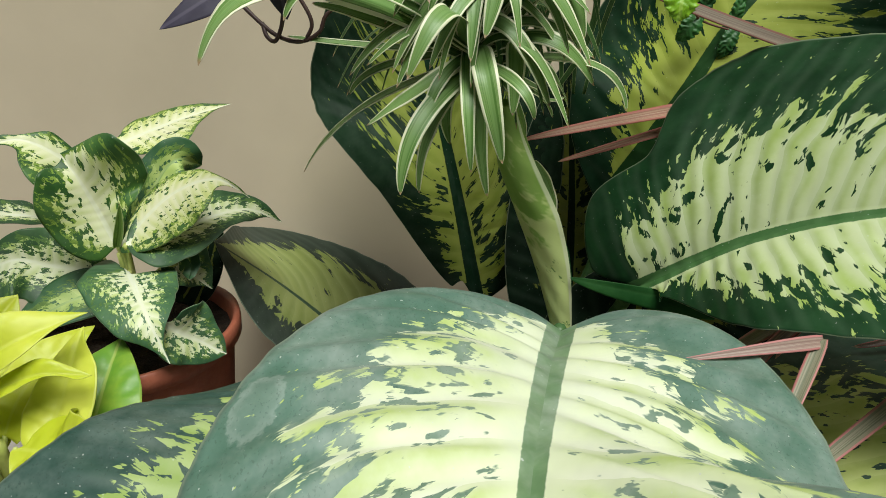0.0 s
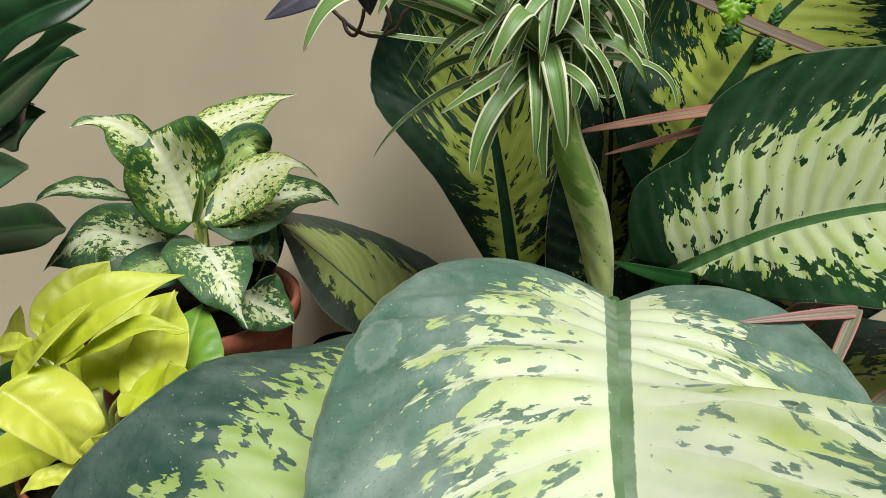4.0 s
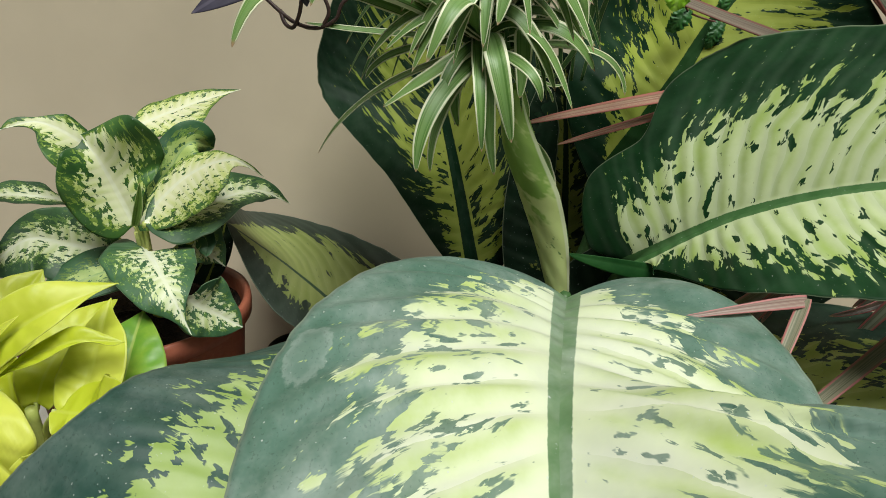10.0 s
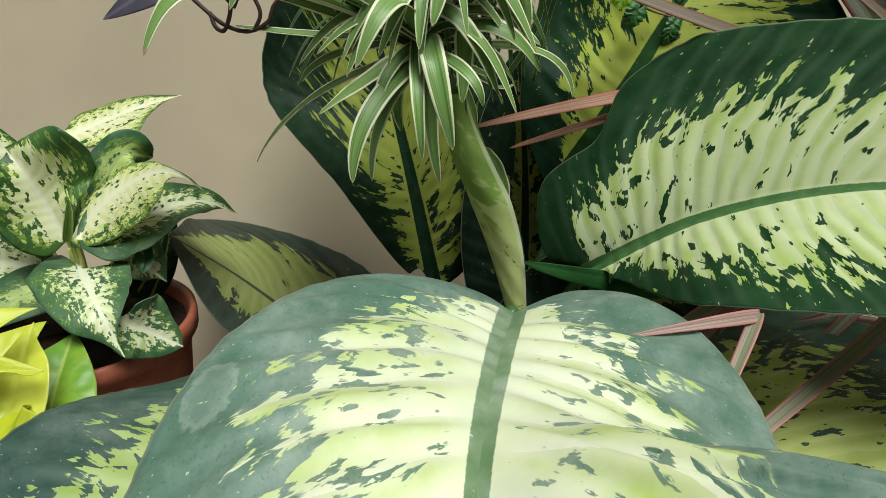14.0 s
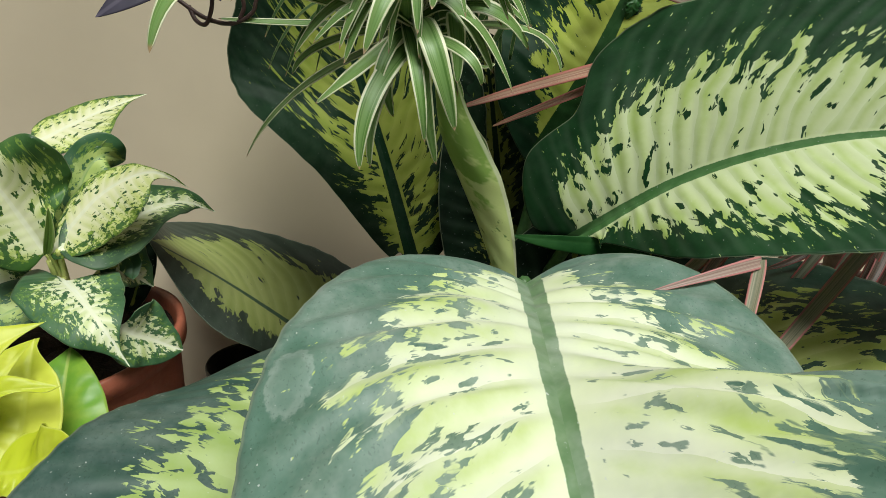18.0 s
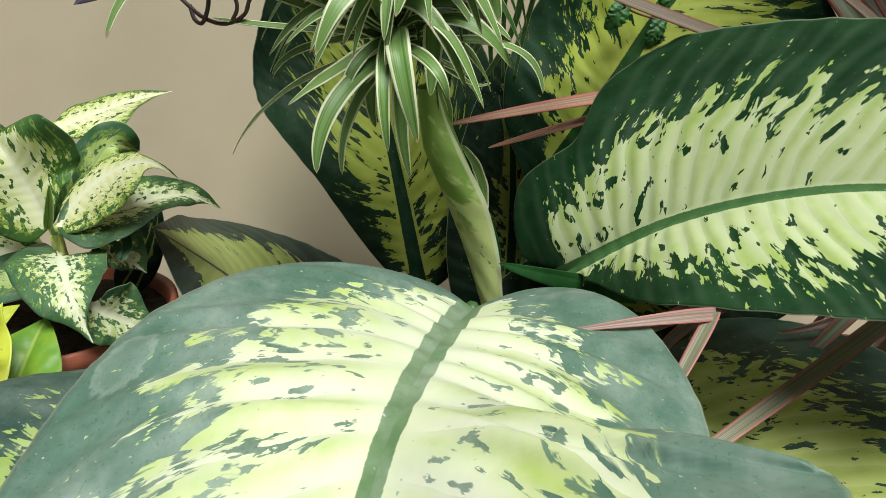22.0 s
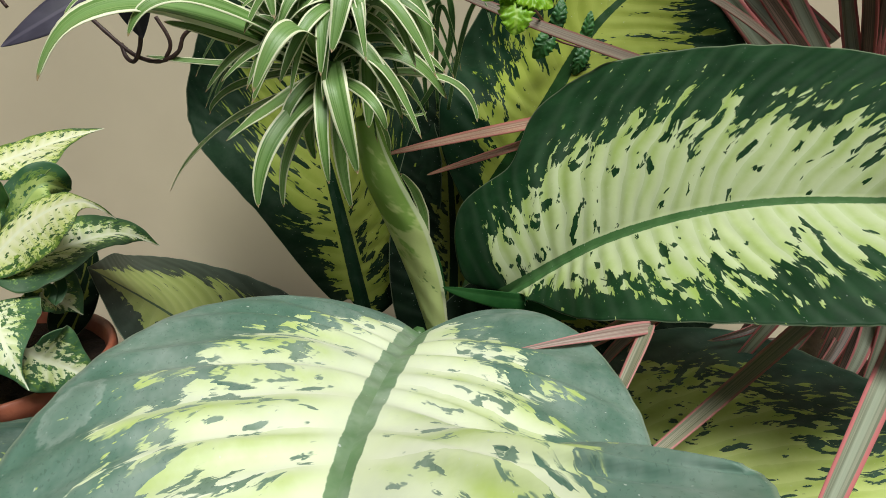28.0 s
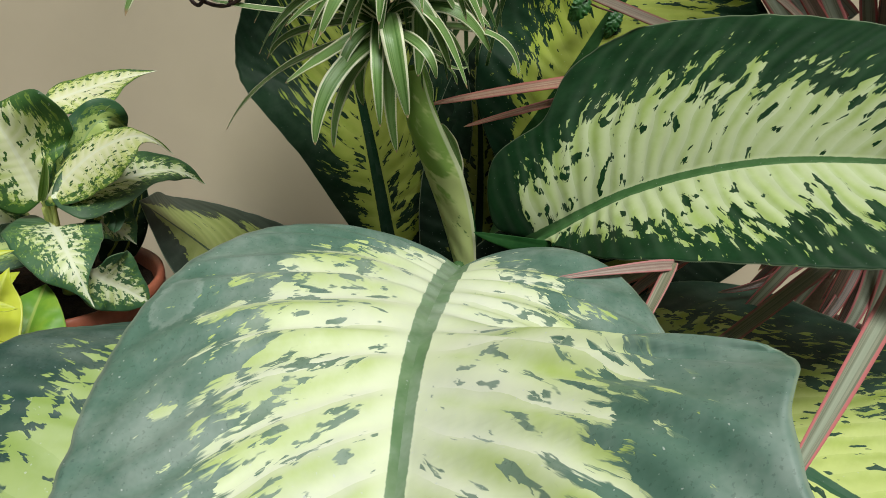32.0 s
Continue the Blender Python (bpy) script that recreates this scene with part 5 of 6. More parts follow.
formed(zz, M_ZZ, "", "leaflet",
       rib=((-0.3296, 0.3838, 0.5196), (-0.2958, 0.3742, 0.5415), (-0.2636, 0.3572, 0.5615), (-0.2327, 0.3433, 0.5727)), up=(0.3, -0.81, 0.51),
       left=(0, 0.0048, 0.0103, 0.0183, 0.0176, 0.0116, 0.007, 0), right=(0, 0.0049, 0.0094, 0.0143, 0.0155, 0.0121, 0.0003, 0), rise=((-0.02, -0.49, -0.51, -0.02, 0.14), (0.35, 0.34, 0.21, 0.09, 0.26)),
       lag=((0, -0.0003, -0.0006, -0.0016, -0.0001, 0.0006, 0), (0, -0.0007, -0.0002, -0.0001, 0.0001, -0.0013, 0)), **THICK)
formed(zz, M_ZZ, "", "leaflet",
       rib=((-0.3155, 0.3802, 0.5107), (-0.2914, 0.3727, 0.524), (-0.2771, 0.3621, 0.5333), (-0.2661, 0.362, 0.5384)), up=(0.3, -0.81, 0.51),
       left=(0, 0.0041, 0.0042, 0.0081, 0.0122, 0.0092, 0.0039, 0), right=(0, 0.0027, 0.0042, 0.0117, 0.0122, 0.0064, 0.0013, 0), rise=((0.37, 0.14, -0.37, 0.07, 0.19), (0.28, 0.29, 0.27, 0.48, 0.38)),
       lag=((0, -0.0033, -0.0014, 0.0001, 0.0016, 0.0004, 0), (0, 0.0002, 0.0015, -0.0003, -0.0003, -0.0015, 0)), **THICK)
formed(zz, M_ZZ_PALE, "lighter bluish-green leaflet", "leaflet",
       rib=((-0.2893, 0.2643, 0.5146), (-0.2765, 0.2854, 0.5174), (-0.2661, 0.3074, 0.5188), (-0.2603, 0.3272, 0.516)), up=(0.05, -0.75, 0.65),
       left=(0, 0.0045, 0.0096, 0.0151, 0.0172, 0.0128, 0.0094, 0), right=(0, 0.0047, 0.0104, 0.0153, 0.0156, 0.0124, 0.006, 0), rise=((0.13, 0.16, 0.2, 0.15, -0.05), (0.05, 0.01, 0.08, 0.4, 0.24)),
       lag=((0, 0, 0.0001, 0.0003, 0.0006, 0.0037, 0), (0, -0.0001, -0.0005, -0.0003, 0.0003, -0.0005, 0)), **THICK)
formed(zz, M_ZZ, "", "leaflet",
       rib=((-0.3114, 0.3067, 0.4759), (-0.2965, 0.334, 0.4735), (-0.2852, 0.3632, 0.4672), (-0.2798, 0.3865, 0.4582)), up=(0.05, -0.75, 0.65),
       left=(0, 0.006, 0.0127, 0.0188, 0.017, 0.0176, 0.0092, 0), right=(0, 0.0069, 0.0143, 0.0213, 0.0225, 0.0126, 0.0061, 0), rise=((0.15, 0.17, 0.16, 0.32, 0.22), (0.1, 0.27, 0.28, 0.2, 0.16)),
       lag=((0, 0, 0, -0.0005, 0.0027, 0.0065, 0), (0, -0.0008, -0.0011, -0.0019, 0, -0.0007, 0)), **THICK)
formed(zz, M_ZZ, "", "leaflet",
       rib=((-0.263, 0.2796, 0.562), (-0.243, 0.2863, 0.5835), (-0.2204, 0.2939, 0.5978), (-0.1966, 0.3028, 0.6068)), up=(0.3, -0.81, 0.51),
       left=(0, 0.0041, 0.0084, 0.0129, 0.0135, 0.0104, 0.0043, 0), right=(0, 0.0041, 0.0073, 0.0118, 0.0103, 0.0111, 0.0055, 0), rise=((0.3, 0.3, 0.3, 0.3, 0.3), (0.32, 0.35, 0.43, 0.24, 0.27)),
       lag=((0, 0, 0, 0, 0, 0, 0), (0, 0.001, 0.0004, 0.0007, 0.0009, 0.0011, 0)), **THICK)
formed(zz, M_ZZ, "", "leaflet",
       rib=((-0.2859, 0.3023, 0.5437), (-0.2616, 0.3047, 0.5593), (-0.2372, 0.3068, 0.5757), (-0.2103, 0.311, 0.5888)), up=(0.3, -0.81, 0.51),
       left=(0, 0.0025, 0.0049, 0.007, 0.0048, 0.0033, 0.007, 0), right=(0, 0.0026, 0.0052, 0.0078, 0.0075, 0.0058, 0.0002, 0), rise=((0.3, 0.29, 0.25, 0.42, 0.42), (0.3, 0.31, 0.34, 0.26, 0.28)),
       lag=((0, 0, 0, -0.0001, -0.0003, -0.0003, 0), (0, 0, 0, 0, -0.0001, -0.0002, 0)), **THICK)
blade(zz, M_ZZ, (-0.33, 0.30, 0.51), (-0.36, 0.27, 0.53), (-0.39, 0.24, 0.54), 0.015, 0.015, (0, -0.6, 0.8), name="leaflet", **GLOSSY)
blade(zz, M_ZZ, (-0.27, 0.295, 0.585), (-0.29, 0.29, 0.61), (-0.32, 0.28, 0.64), 0.014, 0.014, (0, -0.8, 0.6), name="leaflet", **GLOSSY)
blade(zz, M_ZZ, (-0.35, 0.34, 0.465), (-0.38, 0.35, 0.48), (-0.41, 0.36, 0.48), 0.015, 0.015, (0, -0.6, 0.8), name="leaflet", **GLOSSY)

# ---- the spider plant ----
CROWN = Vector((0.018, 0.378, 0.575))
spider = thing("spider_plant", CROWN, "hanging spider plant with white-edged strap leaves", "plant")
stalk(spider, M_STEM_PALE, [CROWN, (0.03, 0.40, 0.64), (0.04, 0.47, 0.76), (0.04, WALL, 0.86)], 0.002, 0.002, "runner")
STRAP = dict(nu=24, nv=8, base=(0.30, 0.03), tip=0.56, lobe=0.0, thick=0.0003, fold=(0.2, 0.2), droop=(0.1, 0.1))
rng = random.Random(5)


def strap(m, t, w, up=(0, -0.6, 0.8), b=None, material=None, plant=None):
    b = Vector(b) if b else CROWN + Vector((rng.uniform(-0.006, 0.006), rng.uniform(-0.006, 0.006), rng.uniform(-0.004, 0.006)))
    blade(plant or spider, material or M_SPIDER, b, m, t, w * 0.70, w * 0.70, up, twist=rng.uniform(-28, 28), wave=0.08, seed=rng.uniform(0, 6), **STRAP)


strap((-0.065, 0.335, 0.613), (-0.105, 0.306, 0.581), 0.0135, (-0.2, -0.85, 0.5))
strap((-0.060, 0.352, 0.618), (-0.099, 0.330, 0.607), 0.0080)
strap((-0.040, 0.338, 0.614), (-0.071, 0.325, 0.598), 0.0065)
strap((-0.028, 0.362, 0.594), (-0.064, 0.360, 0.604), 0.0059)
strap((-0.042, 0.385, 0.582), (-0.084, 0.390, 0.586), 0.0033)
strap((-0.030, 0.370, 0.573), (-0.049, 0.370, 0.558), 0.0039)
strap((-0.040, 0.380, 0.552), (-0.080, 0.388, 0.511), 0.0046)
strap((-0.012, 0.352, 0.564), (-0.039, 0.355, 0.545), 0.0068)
strap((-0.010, 0.338, 0.552), (-0.021, 0.328, 0.516), 0.0075)
strap((0.002, 0.328, 0.602), (-0.016, 0.312, 0.574), 0.0081)
strap((-0.002, 0.350, 0.567), (-0.010, 0.345, 0.543), 0.0052)
strap((-0.006, 0.362, 0.542), (-0.013, 0.360, 0.507), 0.0055)
strap((0.021, 0.333, 0.569), (0.029, 0.331, 0.531), 0.0088, (0, -1, 0.3), (0.018, 0.360, 0.584))
strap((0.034, 0.338, 0.570), (0.044, 0.334, 0.552), 0.0050, (0, -0.8, 0.5))
strap((0.012, 0.338, 0.560), (0.014, 0.336, 0.525), 0.0055, (0, -1, 0.3))
strap((0.019, 0.360, 0.545), (0.024, 0.360, 0.505), 0.0065, (0, -1, 0.3))
strap((0.026, 0.342, 0.620), (0.019, 0.330, 0.590), 0.0088, (0, -1, 0.3), (0.026, 0.365, 0.635))
strap((0.013, 0.360, 0.622), (0.003, 0.350, 0.608), 0.0078, (0, -1, 0.3), (0.024, 0.37, 0.632))
strap((0.050, 0.368, 0.575), (0.068, 0.380, 0.549), 0.0072)
strap((0.050, 0.356, 0.588), (0.077, 0.360, 0.564), 0.0072)
strap((0.072, 0.360, 0.576), (0.092, 0.350, 0.553), 0.0055)
strap((0.056, 0.356, 0.618), (0.069, 0.355, 0.587), 0.0097, (0.3, -0.9, 0.4), (0.035, 0.37, 0.635))
strap((0.045, 0.362, 0.618), (0.075, 0.350, 0.626), 0.0065, (0, -0.5, 0.9))
strap((0.036, 0.354, 0.574), (0.035, 0.350, 0.551), 0.0075, (0, -1, 0.2), (0.036, 0.36, 0.586))
strap((0.041, 0.385, 0.550), (0.046, 0.390, 0.528), 0.0039)
strap((0.049, 0.394, 0.558), (0.063, 0.400, 0.540), 0.0042)
strap((0.052, 0.390, 0.555), (0.069, 0.400, 0.552), 0.0039)
strap((-0.010, 0.360, 0.604), (-0.029, 0.360, 0.594), 0.0046)
strap((-0.004, 0.346, 0.622), (-0.006, 0.330, 0.605), 0.0084, (0, -1, 0.3))
strap((-0.018, 0.366, 0.618), (-0.032, 0.360, 0.645), 0.0078, (0, -1, 0.1))
strap((-0.006, 0.366, 0.622), (-0.022, 0.360, 0.65), 0.0072, (0, -1, 0.1))
strap((0.008, 0.366, 0.617), (0.000, 0.360, 0.645), 0.0072, (0, -1, 0.1))
strap((-0.030, 0.376, 0.616), (-0.059, 0.380, 0.622), 0.0046)
strap((0.032, 0.386, 0.568), (0.058, 0.390, 0.556), 0.0052)
strap((0.007, 0.370, 0.565), (-0.002, 0.370, 0.553), 0.0059)
strap((0.002, 0.382, 0.552), (0.004, 0.380, 0.529), 0.0062)
# inner straps, their shade painted by the darker copy
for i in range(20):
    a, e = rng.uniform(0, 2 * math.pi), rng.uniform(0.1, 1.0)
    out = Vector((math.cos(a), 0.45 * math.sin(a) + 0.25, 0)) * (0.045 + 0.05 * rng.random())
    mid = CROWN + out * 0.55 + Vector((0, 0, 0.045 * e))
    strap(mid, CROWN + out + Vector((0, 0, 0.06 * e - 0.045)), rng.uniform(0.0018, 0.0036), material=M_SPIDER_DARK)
for i in range(16):
    x = -0.04 + 0.008 * i
    strap((x * 0.8 + 0.005, 0.375, 0.63), (x * 1.6 + rng.uniform(-0.01, 0.01), 0.36 + rng.uniform(-0.03, 0.06), rng.uniform(0.64, 0.70)), 0.006, (0, -1, 0.2))
# thin back straps, coloured dark to fill the gap with shade
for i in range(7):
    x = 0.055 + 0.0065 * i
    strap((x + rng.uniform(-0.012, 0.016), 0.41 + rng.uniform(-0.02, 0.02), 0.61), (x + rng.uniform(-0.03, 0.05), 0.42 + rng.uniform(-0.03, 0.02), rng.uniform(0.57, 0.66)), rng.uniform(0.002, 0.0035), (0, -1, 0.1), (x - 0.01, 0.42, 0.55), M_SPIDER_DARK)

fresh = random.Random(23)
for i in range(26):
    a, far = radians(-35 + 250 * i / 25 + fresh.uniform(-9, 9)), fresh.uniform(0.036, 0.066)
    low = fresh.uniform(-0.042, 0.012) - 0.012 * max(0.0, -math.sin(a))
    start = CROWN + Vector((fresh.uniform(-0.006, 0.010), fresh.uniform(-0.012, 0.004), fresh.uniform(0.004, 0.05)))
    end = start + Vector((far * math.cos(a), -0.030 * abs(math.sin(a)) - 0.012, low))
    strap((start + end) * 0.5 + Vector((0, -0.006, fresh.uniform(0.010, 0.024))), end, fresh.uniform(0.0042, 0.0072), (0.2 * math.cos(a), -0.75, 0.65), start)

# ---- the purple sweet potato vine ----
vine = thing("sweet_potato_vine", (-0.175, 0.43, 0.636), "dusky purple sweet potato vine with brown twining stems", "vine")
stalk(vine, M_VINE, [(-0.19, WALL, 0.72), (-0.19, 0.47, 0.66), (-0.175, 0.43, 0.636), (-0.146, 0.42, 0.620), (-0.124, 0.41, 0.612), (-0.10, 0.40, 0.592), (-0.089, 0.395, 0.585), (-0.077, 0.39, 0.583), (-0.066, 0.388, 0.588), (-0.059, 0.388, 0.599), (-0.03, 0.39, 0.61)], 0.0014, 0.0011, "stem", knots=0.15)
stalk(vine, M_VINE, [(-0.099, 0.40, 0.592), (-0.096, 0.396, 0.585), (-0.091, 0.393, 0.583), (-0.087, 0.392, 0.590), (-0.085, 0.391, 0.598)], 0.0012, 0.0012, "stem")
stalk(vine, M_VINE, [(-0.076, 0.39, 0.606), (-0.071, 0.389, 0.597), (-0.070, 0.389, 0.591), (-0.073, 0.389, 0.585)], 0.0011, 0.0011, "stem")
stalk(vine, M_VINE, [(-0.178, 0.43, 0.638), (-0.174, 0.42, 0.627), (-0.170, 0.422, 0.619), (-0.165, 0.422, 0.611)], 0.0012, 0.001, "stem", "reddish stem end")
stalk(vine, M_VINE, [(-0.121, 0.41, 0.66), (-0.118, 0.41, 0.635), (-0.117, 0.41, 0.612)], 0.001, 0.001, "stem")
stalk(vine, M_VINE, [(-0.158, 0.42, 0.65), (-0.150, 0.42, 0.628), (-0.146, 0.42, 0.617)], 0.0013, 0.0013, "stem")
LOBE = dict(nu=22, nv=12, base=(0.45, 0.05), tip=0.9, lobe=0.05, thick=0.0004, fold=(0.15, 0.15))
blade(vine, M_PURPLE, (-0.080, 0.362, 0.626), (-0.103, 0.341, 0.610), (-0.129, 0.331, 0.594), 0.012, 0.010, (0.1, -0.75, 0.65), "long purple leaf lobe", **LOBE)
blade(vine, M_PURPLE, (-0.080, 0.363, 0.626), (-0.102, 0.352, 0.622), (-0.127, 0.350, 0.618), 0.005, 0.005, (0.1, -0.75, 0.65), **LOBE)
blade(vine, M_PURPLE, (-0.083, 0.363, 0.622), (-0.069, 0.361, 0.626), (-0.056, 0.360, 0.624), 0.011, 0.010, (0, -0.8, 0.6), **LOBE)
blade(vine, M_PURPLE, (-0.083, 0.374, 0.620), (-0.082, 0.374, 0.610), (-0.080, 0.376, 0.595), 0.010, 0.009, (0, -0.9, 0.4), **LOBE)
blade(vine, M_PURPLE, (-0.084, 0.366, 0.624), (-0.086, 0.37, 0.64), (-0.09, 0.38, 0.665), 0.013, 0.013, (0, -0.9, 0.4), **LOBE)

# ---- the little crinkled plant with a thin stem ----
mint = thing("creeping_mint", (0.11, 0.345, 0.64), "bright green creeping plant with crinkled round leaves", "plant")
stalk(mint, M_BAND, [(0.108, 0.342, 0.615), (0.106, 0.352, 0.645), (0.10, 0.43, 0.73), (0.10, WALL, 0.80)], 0.0009, 0.0009, "stem")
stalk(mint, M_BAND, [(0.108, 0.342, 0.618), (0.135, 0.40, 0.605), (0.150, 0.428, 0.592), (0.172, 0.43, 0.585)], 0.0008, 0.0006, "stem")
CRINKLE = dict(nu=42, nv=18, base=(0.35, 0.06), tip=0.62, lobe=0.15, thick=0.0004, fold=(0.2, 0.2), droop=(0.25, 0.25), ripple=0.0004, vein=0.0032, sweep=0.9, wave=0.10, waves=5.0, saw=0.22, teeth=7.0)
blade(mint, M_MINT, (0.109, 0.342, 0.619), (0.099, 0.336, 0.620), (0.091, 0.334, 0.613), 0.009, 0.009, (0, -0.8, 0.6), **CRINKLE)
blade(mint, M_MINT, (0.109, 0.341, 0.618), (0.118, 0.338, 0.616), (0.127, 0.339, 0.610), 0.009, 0.009, (0, -0.8, 0.6), **CRINKLE)
blade(mint, M_MINT, (0.109, 0.342, 0.616), (0.108, 0.334, 0.607), (0.107, 0.334, 0.597), 0.009, 0.009, (0, -0.9, 0.4), **CRINKLE)
blade(mint, M_MINT, (0.109, 0.344, 0.621), (0.112, 0.346, 0.630), (0.115, 0.350, 0.637), 0.008, 0.008, (0, -0.9, 0.4), **CRINKLE)
blade(mint, M_MINT_DARK, (0.104, 0.352, 0.624), (0.096, 0.358, 0.628), (0.088, 0.36, 0.627), 0.006, 0.006, (0, -0.8, 0.6), **CRINKLE)
blade(mint, M_MINT_DARK, (0.125, 0.36, 0.622), (0.134, 0.362, 0.628), (0.142, 0.365, 0.625), 0.007, 0.007, (0, -0.9, 0.5), **CRINKLE)
blade(mint, M_MINT_DARK, (0.170, 0.43, 0.588), (0.172, 0.428, 0.598), (0.174, 0.43, 0.608), 0.004, 0.004, (0, -0.95, 0.3), **CRINKLE)
blade(mint, M_MINT_DARK, (0.172, 0.43, 0.586), (0.168, 0.427, 0.578), (0.165, 0.43, 0.569), 0.005, 0.005, (0, -0.95, 0.3), **CRINKLE)
blade(mint, M_MINT_DARK, (0.147, 0.428, 0.594), (0.143, 0.425, 0.587), (0.138, 0.43, 0.580), 0.007, 0.006, (0, -0.95, 0.3), **CRINKLE)
blade(mint, M_MINT_DARK, (0.150, 0.428, 0.596), (0.153, 0.425, 0.606), (0.155, 0.43, 0.615), 0.005, 0.005, (0, -0.95, 0.3), **CRINKLE)

# ---- the dragon tree with pink-striped straps ----
plant_pot((0.37, 0.44, GROUND), 0.07, 0.335, M_BROWN, "dark brown pot of the pink-striped dragon tree")
dragon = thing("dragon_tree", (0.37, 0.44, 0.32), "dragon tree with narrow pink-edged striped leaves", "plant")
stalk(dragon, M_CANE, [(0.37, 0.44, 0.31), (0.365, 0.43, 0.42), (0.352, 0.387, 0.49)], 0.009, 0.007, "cane", sides=12, knots=0.1)
HEART = Vector((0.352, 0.385, 0.495))
LONG = dict(nu=30, nv=6, base=(0.12, 0.02), tip=0.5, lobe=0.0, thick=0.0005, fold=(0.3, 0.3), droop=(0.05, 0.05))


def ribbon(m, t, w, up=(0, -0.5, 0.85), material=None, b=None, label="", **more):
    blade(dragon, material or M_PINK, b or HEART, m, t, w, w, up, label, **{**LONG, **more})


ribbon((0.221, 0.279, 0.436), (0.105, 0.217, 0.396), 0.0050, (-0.3, -0.6, 0.7), M_PINK_BROWN, b=(0.34, 0.345, 0.477), label="long pink-edged strap over a dark leaf")
ribbon((0.243, 0.220, 0.461), (0.140, 0.122, 0.444), 0.0064, (-0.3, -0.6, 0.7), b=(0.345, 0.322, 0.470), label="broad striped strap bending forward")
ribbon((0.116, 0.236, 0.4815), (0.073, 0.236, 0.4745), 0.0030, (0, -0.7, 0.7), M_ROSY, (0.152, 0.244, 0.4815), "rosy folded strap resting on the broad leaf", base=(0.25, 0.05), tip=1.35)
ribbon((0.137, 0.227, 0.471), (0.114, 0.200, 0.452), 0.0030, (-0.5, -0.6, 0.5), M_PINK_BROWN, (0.1515, 0.2445, 0.4825), base=(0.3, 0.05), tip=0.6)
ribbon((0.125, 0.4045, 0.5415), (0.044, 0.392, 0.5285), 0.0046, (0, -0.75, 0.65), M_PINK_RED, (0.23, 0.428, 0.553), "reddish strap between the leaves")
ribbon((0.124, 0.4105, 0.5275), (0.069, 0.4076, 0.5119), 0.0032, (0, -0.75, 0.65), M_PINK_RED, (0.20, 0.428, 0.545))
ribbon((0.131, 0.40, 0.601), (0.048, 0.40, 0.637), 0.0045, (0, -0.75, 0.65), M_BAND, (0.275, 0.412, 0.556), "brownish strap crossing in front of a leaf")
ribbon((0.222, 0.394, 0.620), (0.130, 0.40, 0.640), 0.0035, (0, -0.75, 0.65), M_BAND, (0.31, 0.39, 0.56))
ribbon((0.258, 0.40, 0.602), (0.205, 0.40, 0.655), 0.0070, (-0.5, -0.8, 0.3), M_PINK, (0.33, 0.402, 0.53))
ribbon((0.275, 0.41, 0.616), (0.228, 0.41, 0.665), 0.0050, (-0.5, -0.8, 0.3), M_PINK_DARK, (0.34, 0.405, 0.54))
ribbon((0.30, 0.415, 0.61), (0.258, 0.41, 0.67), 0.0060, (-0.5, -0.8, 0.3), M_PINK, (0.345, 0.405, 0.54))
ribbon((0.335, 0.42, 0.61), (0.315, 0.41, 0.68), 0.0060, (-0.3, -0.9, 0.3), M_PINK)
ribbon((0.275, 0.436, 0.605), (0.258, 0.44, 0.62), 0.006, (-0.5, -0.8, 0.3), M_PINK_RED, (0.296, 0.42, 0.578))
ribbon((0.294, 0.436, 0.603), (0.27, 0.44, 0.624), 0.0065, (-0.5, -0.8, 0.3), M_PINK, (0.317, 0.42, 0.576))
ribbon((0.305, 0.436, 0.606), (0.284, 0.44, 0.623), 0.006, (-0.5, -0.8, 0.3), M_PINK_RED, (0.324, 0.42, 0.586))
ribbon((0.265, 0.436, 0.609), (0.248, 0.44, 0.626), 0.003, (-0.5, -0.8, 0.3), M_PINK_RED, (0.289, 0.42, 0.58))
ribbon((0.316, 0.436, 0.608), (0.296, 0.44, 0.625), 0.005, (-0.5, -0.8, 0.3), M_PINK, (0.331, 0.42, 0.589))
ribbon((0.283, 0.436, 0.601), (0.263, 0.44, 0.624), 0.0035, (-0.5, -0.8, 0.3), M_PINK_DARK, (0.304, 0.42, 0.576))
ribbon((0.32, 0.345, 0.425), (0.272, 0.322, 0.395), 0.0050, (-0.3, -0.8, 0.5), M_PINK_DARK)
ribbon((0.335, 0.345, 0.430), (0.300, 0.325, 0.385), 0.0060, (-0.3, -0.8, 0.5))
ribbon((0.350, 0.355, 0.43), (0.335, 0.335, 0.36), 0.0065, (-0.3, -0.9, 0.4))
ribbon((0.375, 0.365, 0.43), (0.370, 0.35, 0.34), 0.0065, (-0.2, -0.9, 0.4))
ribbon((0.395, 0.375, 0.43), (0.415, 0.375, 0.33), 0.0060, (-0.2, -0.9, 0.4), M_PINK_DARK)
ribbon((0.30, 0.36, 0.44), (0.235, 0.35, 0.418), 0.0045, (-0.2, -0.8, 0.5), M_PINK_DARK)
ribbon((0.155, 0.308, 0.4465), (0.133, 0.288, 0.449), 0.0042, (-0.2, -0.8, 0.5), M_PINK_BROWN, (0.20, 0.345, 0.446))
ribbon((0.160, 0.300, 0.4445), (0.139, 0.268, 0.444), 0.0036, (-0.2, -0.8, 0.5), M_PINK_DARK, (0.21, 0.345, 0.447))
ribbon((0.24, 0.36, 0.455), (0.165, 0.30, 0.44), 0.0040, (-0.2, -0.8, 0.5), M_PINK_DARK)
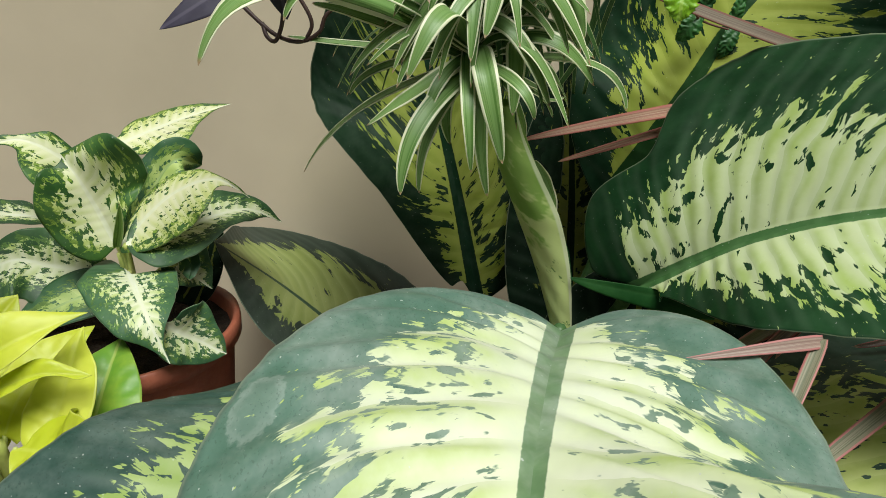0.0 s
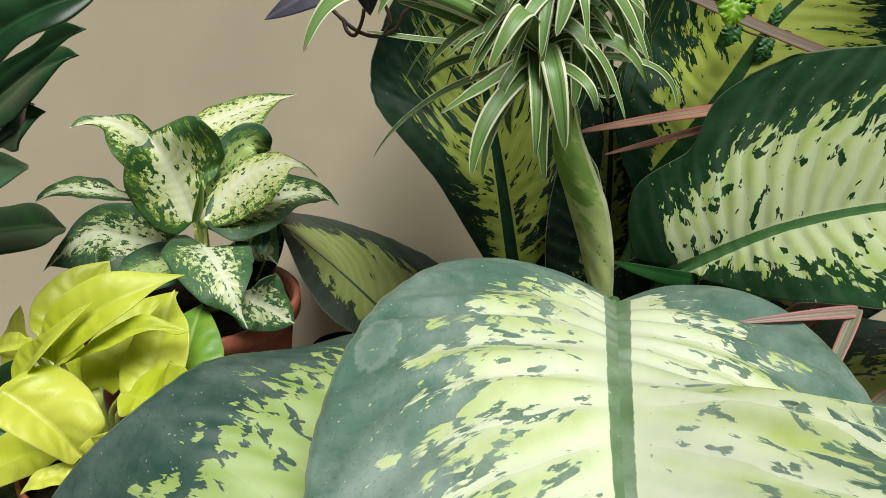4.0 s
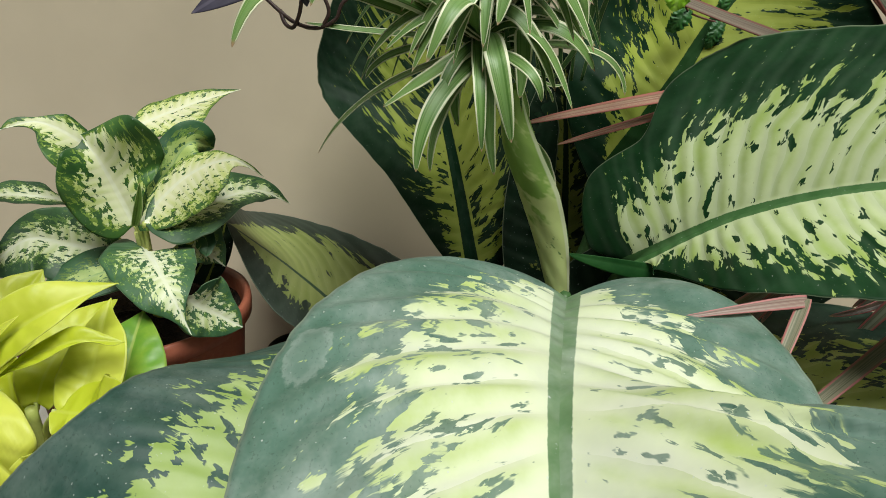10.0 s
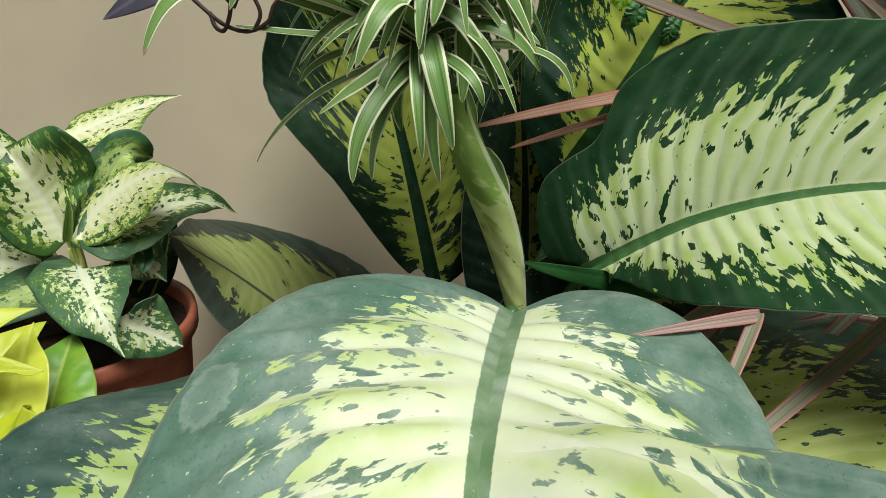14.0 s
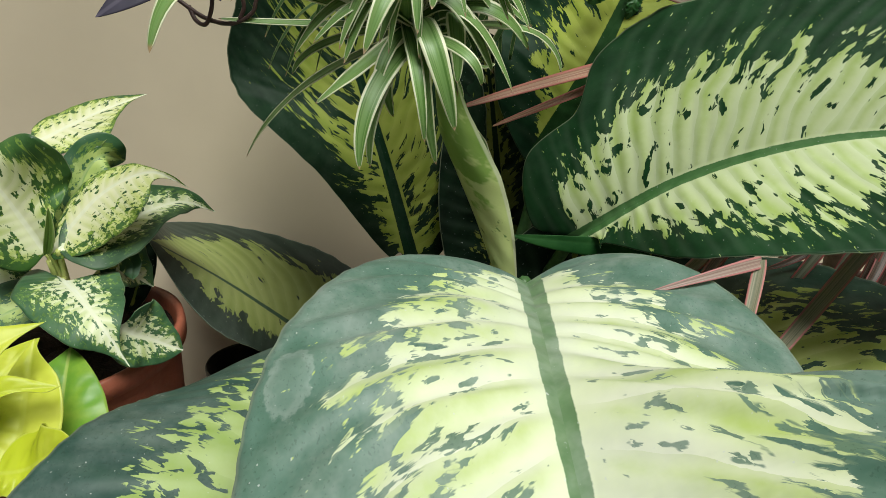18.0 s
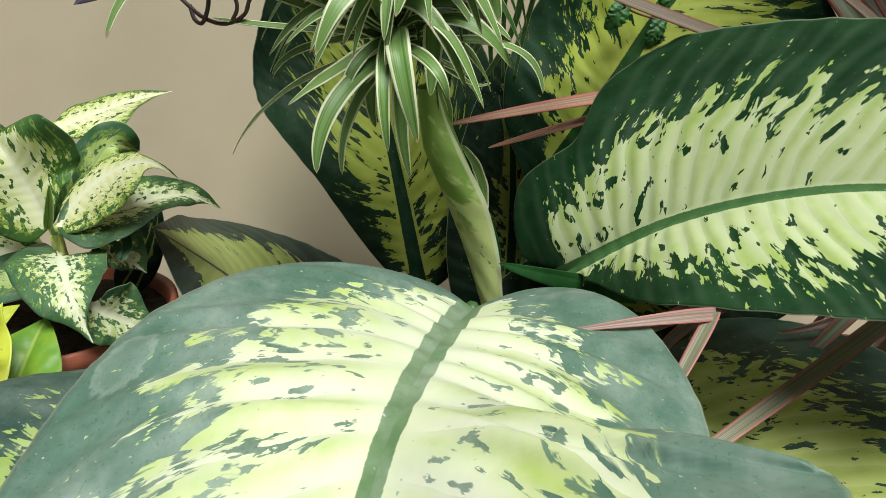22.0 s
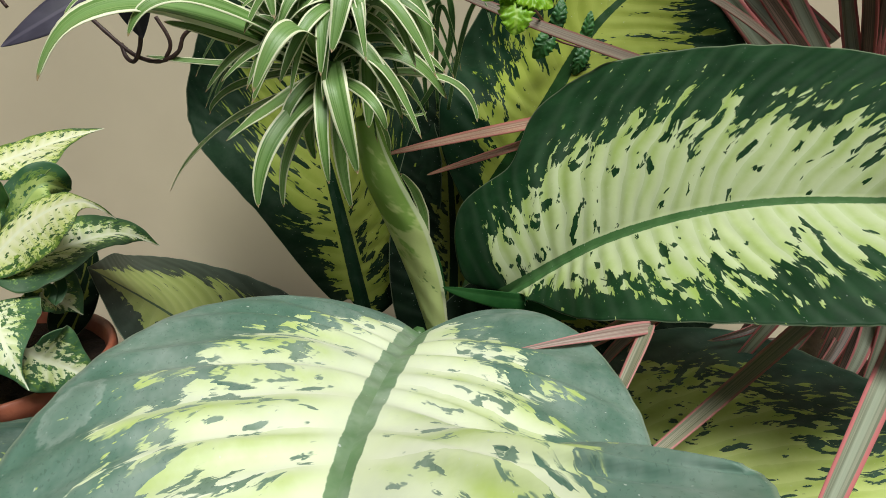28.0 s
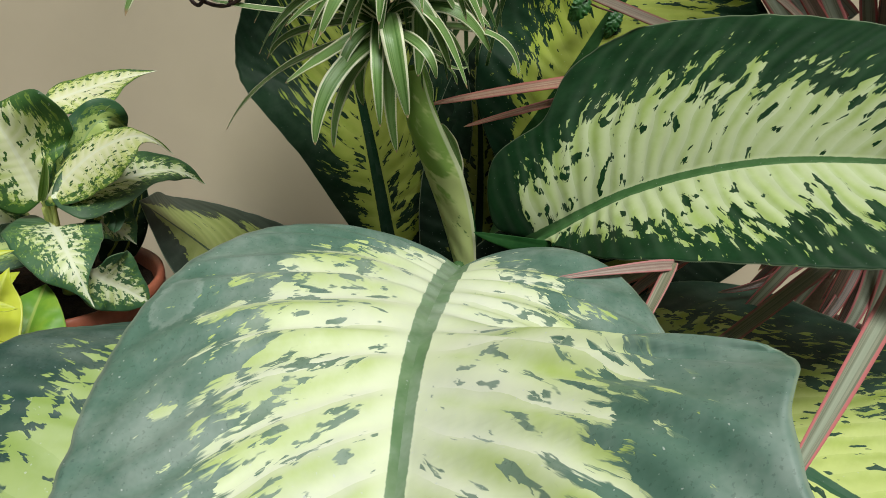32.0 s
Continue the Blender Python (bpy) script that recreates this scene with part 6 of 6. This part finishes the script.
for i in range(22):
    a, e = radians(rng.uniform(-70, 120)), rng.uniform(0.15, 1.0)
    out = Vector((math.cos(a), math.sin(a) * 0.7, 0)) * rng.uniform(0.09, 0.14)
    tip = HEART + out + Vector((0, 0, 0.15 * e - 0.09))
    tip.y = min(tip.y, WALL - 0.015)
    ribbon(HEART + out * 0.55 + Vector((0, 0, 0.10 * e - 0.015)), tip, rng.uniform(0.004, 0.0065), (-out.x, -out.y, 0.12), (M_PINK, M_PINK_DARK)[i % 2])

for i in range(26):
    x = 0.25 + 0.0085 * i
    tip = Vector((x + rng.uniform(-0.02, 0.02), rng.uniform(0.31, 0.44), rng.uniform(0.33, 0.43)))
    ribbon((HEART + tip) * 0.5 + Vector((0, -0.02, 0.025)), tip, rng.uniform(0.0045, 0.0075), (-0.2, -0.9, 0.35), (M_PINK, M_PINK_DARK, M_PINK_DARK)[i % 3])

# unseen upper straps, added as a canopy to shade the leaves below
for i in range(20):
    a, e = radians(rng.uniform(60, 230)), rng.uniform(0.0, 1.0)
    out = Vector((math.cos(a), math.sin(a) * 0.55, 0)) * rng.uniform(0.10, 0.18)
    tip = HEART + out + Vector((0, 0, 0.20 + 0.10 * e))
    tip.y = min(tip.y, WALL - 0.02)
    ribbon(HEART + out * 0.35 + Vector((0, 0, 0.19 + 0.05 * e)), tip, rng.uniform(0.0055, 0.008), (-out.x, -out.y, 0.2), (M_PINK, M_PINK_DARK)[i % 2], HEART + Vector((0, 0.03, 0.03)))

# ---- the little spider offset lying on the side leaf ----
young = thing("spider_offset", (0.2765, 0.262, 0.549), "small spider plant offset with pinkish crown resting on a leaf", "plant")
KNOT = Vector((0.2765, 0.262, 0.549))
stalk(young, M_ROOT, [KNOT + Vector(p) for p in ((-0.003, 0.001, -0.001), (0, 0, 0), (0.005, -0.001, 0.001), (0.009, -0.001, 0.001))], 0.0022, 0.0036, "crown", "knobbly pinkish crown with root stubs", knots=0.25)
for dx, dy, dz in ((-0.008, -0.002, 0.001), (-0.004, -0.003, 0.004), (-0.003, -0.004, -0.006), (0.004, -0.004, -0.007)):
    stalk(young, M_ROOT, [KNOT, KNOT + Vector((dx, dy, dz)) * 0.6 + Vector((0, -0.001, 0)), KNOT + Vector((dx, dy, dz))], 0.0013, 0.0006, "root", sides=7, knots=0.2)
for dx, dy, dz in ((0.023, -0.004, 0.009), (0.026, -0.005, 0.003), (0.027, -0.005, -0.003), (0.022, -0.003, 0.013)):
    stalk(young, M_ROOT, [KNOT + Vector((0.004, -0.001, dz * 0.2)), KNOT + Vector((dx * 0.6, dy, dz * 0.7)), KNOT + Vector((dx, dy, dz))], 0.0018, 0.0012, "leaf_sheath", "pale pinkish leaf sheath", sides=9)
stalk(young, M_STEM, [KNOT + Vector((0.006, 0.002, 0.012)), KNOT + Vector((0.010, 0.004, 0.028)), KNOT + Vector((0.022, 0.010, 0.062)), (0.33, 0.40, 0.68), (0.34, WALL, 0.74)], 0.0008, 0.0007, "runner")
for b, m, t, w in (((0.022, -0.003, 0.012), (0.032, -0.002, 0.020), (0.050, 0.002, 0.034), 0.0042), ((0.020, -0.003, 0.010), (0.026, -0.002, 0.024), (0.036, 0.002, 0.048), 0.0036), ((0.026, -0.005, 0.004), (0.042, -0.006, 0.009), (0.064, -0.002, 0.010), 0.0046),
                   ((0.027, -0.005, -0.002), (0.044, -0.008, -0.003), (0.066, -0.008, -0.012), 0.0044), ((0.004, -0.003, -0.004), (0.013, -0.010, -0.014), (0.029, -0.013, -0.027), 0.0050), ((0.008, -0.003, -0.004), (0.024, -0.010, -0.013), (0.048, -0.014, -0.026), 0.0036),
                   ((0.006, 0.0, 0.008), (0.007, 0.0, 0.022), (-0.002, 0.0, 0.041), 0.0022), ((0.005, 0.0, 0.006), (0.003, -0.001, 0.013), (0.004, 0.0, 0.021), 0.0020), ((0.003, 0.0, 0.006), (-0.004, -0.001, 0.008), (-0.013, 0.0, 0.008), 0.0013)):
    strap(KNOT + Vector(m), KNOT + Vector(t), w, (0, -0.8, 0.6), KNOT + Vector(b), M_YOUNG, young)
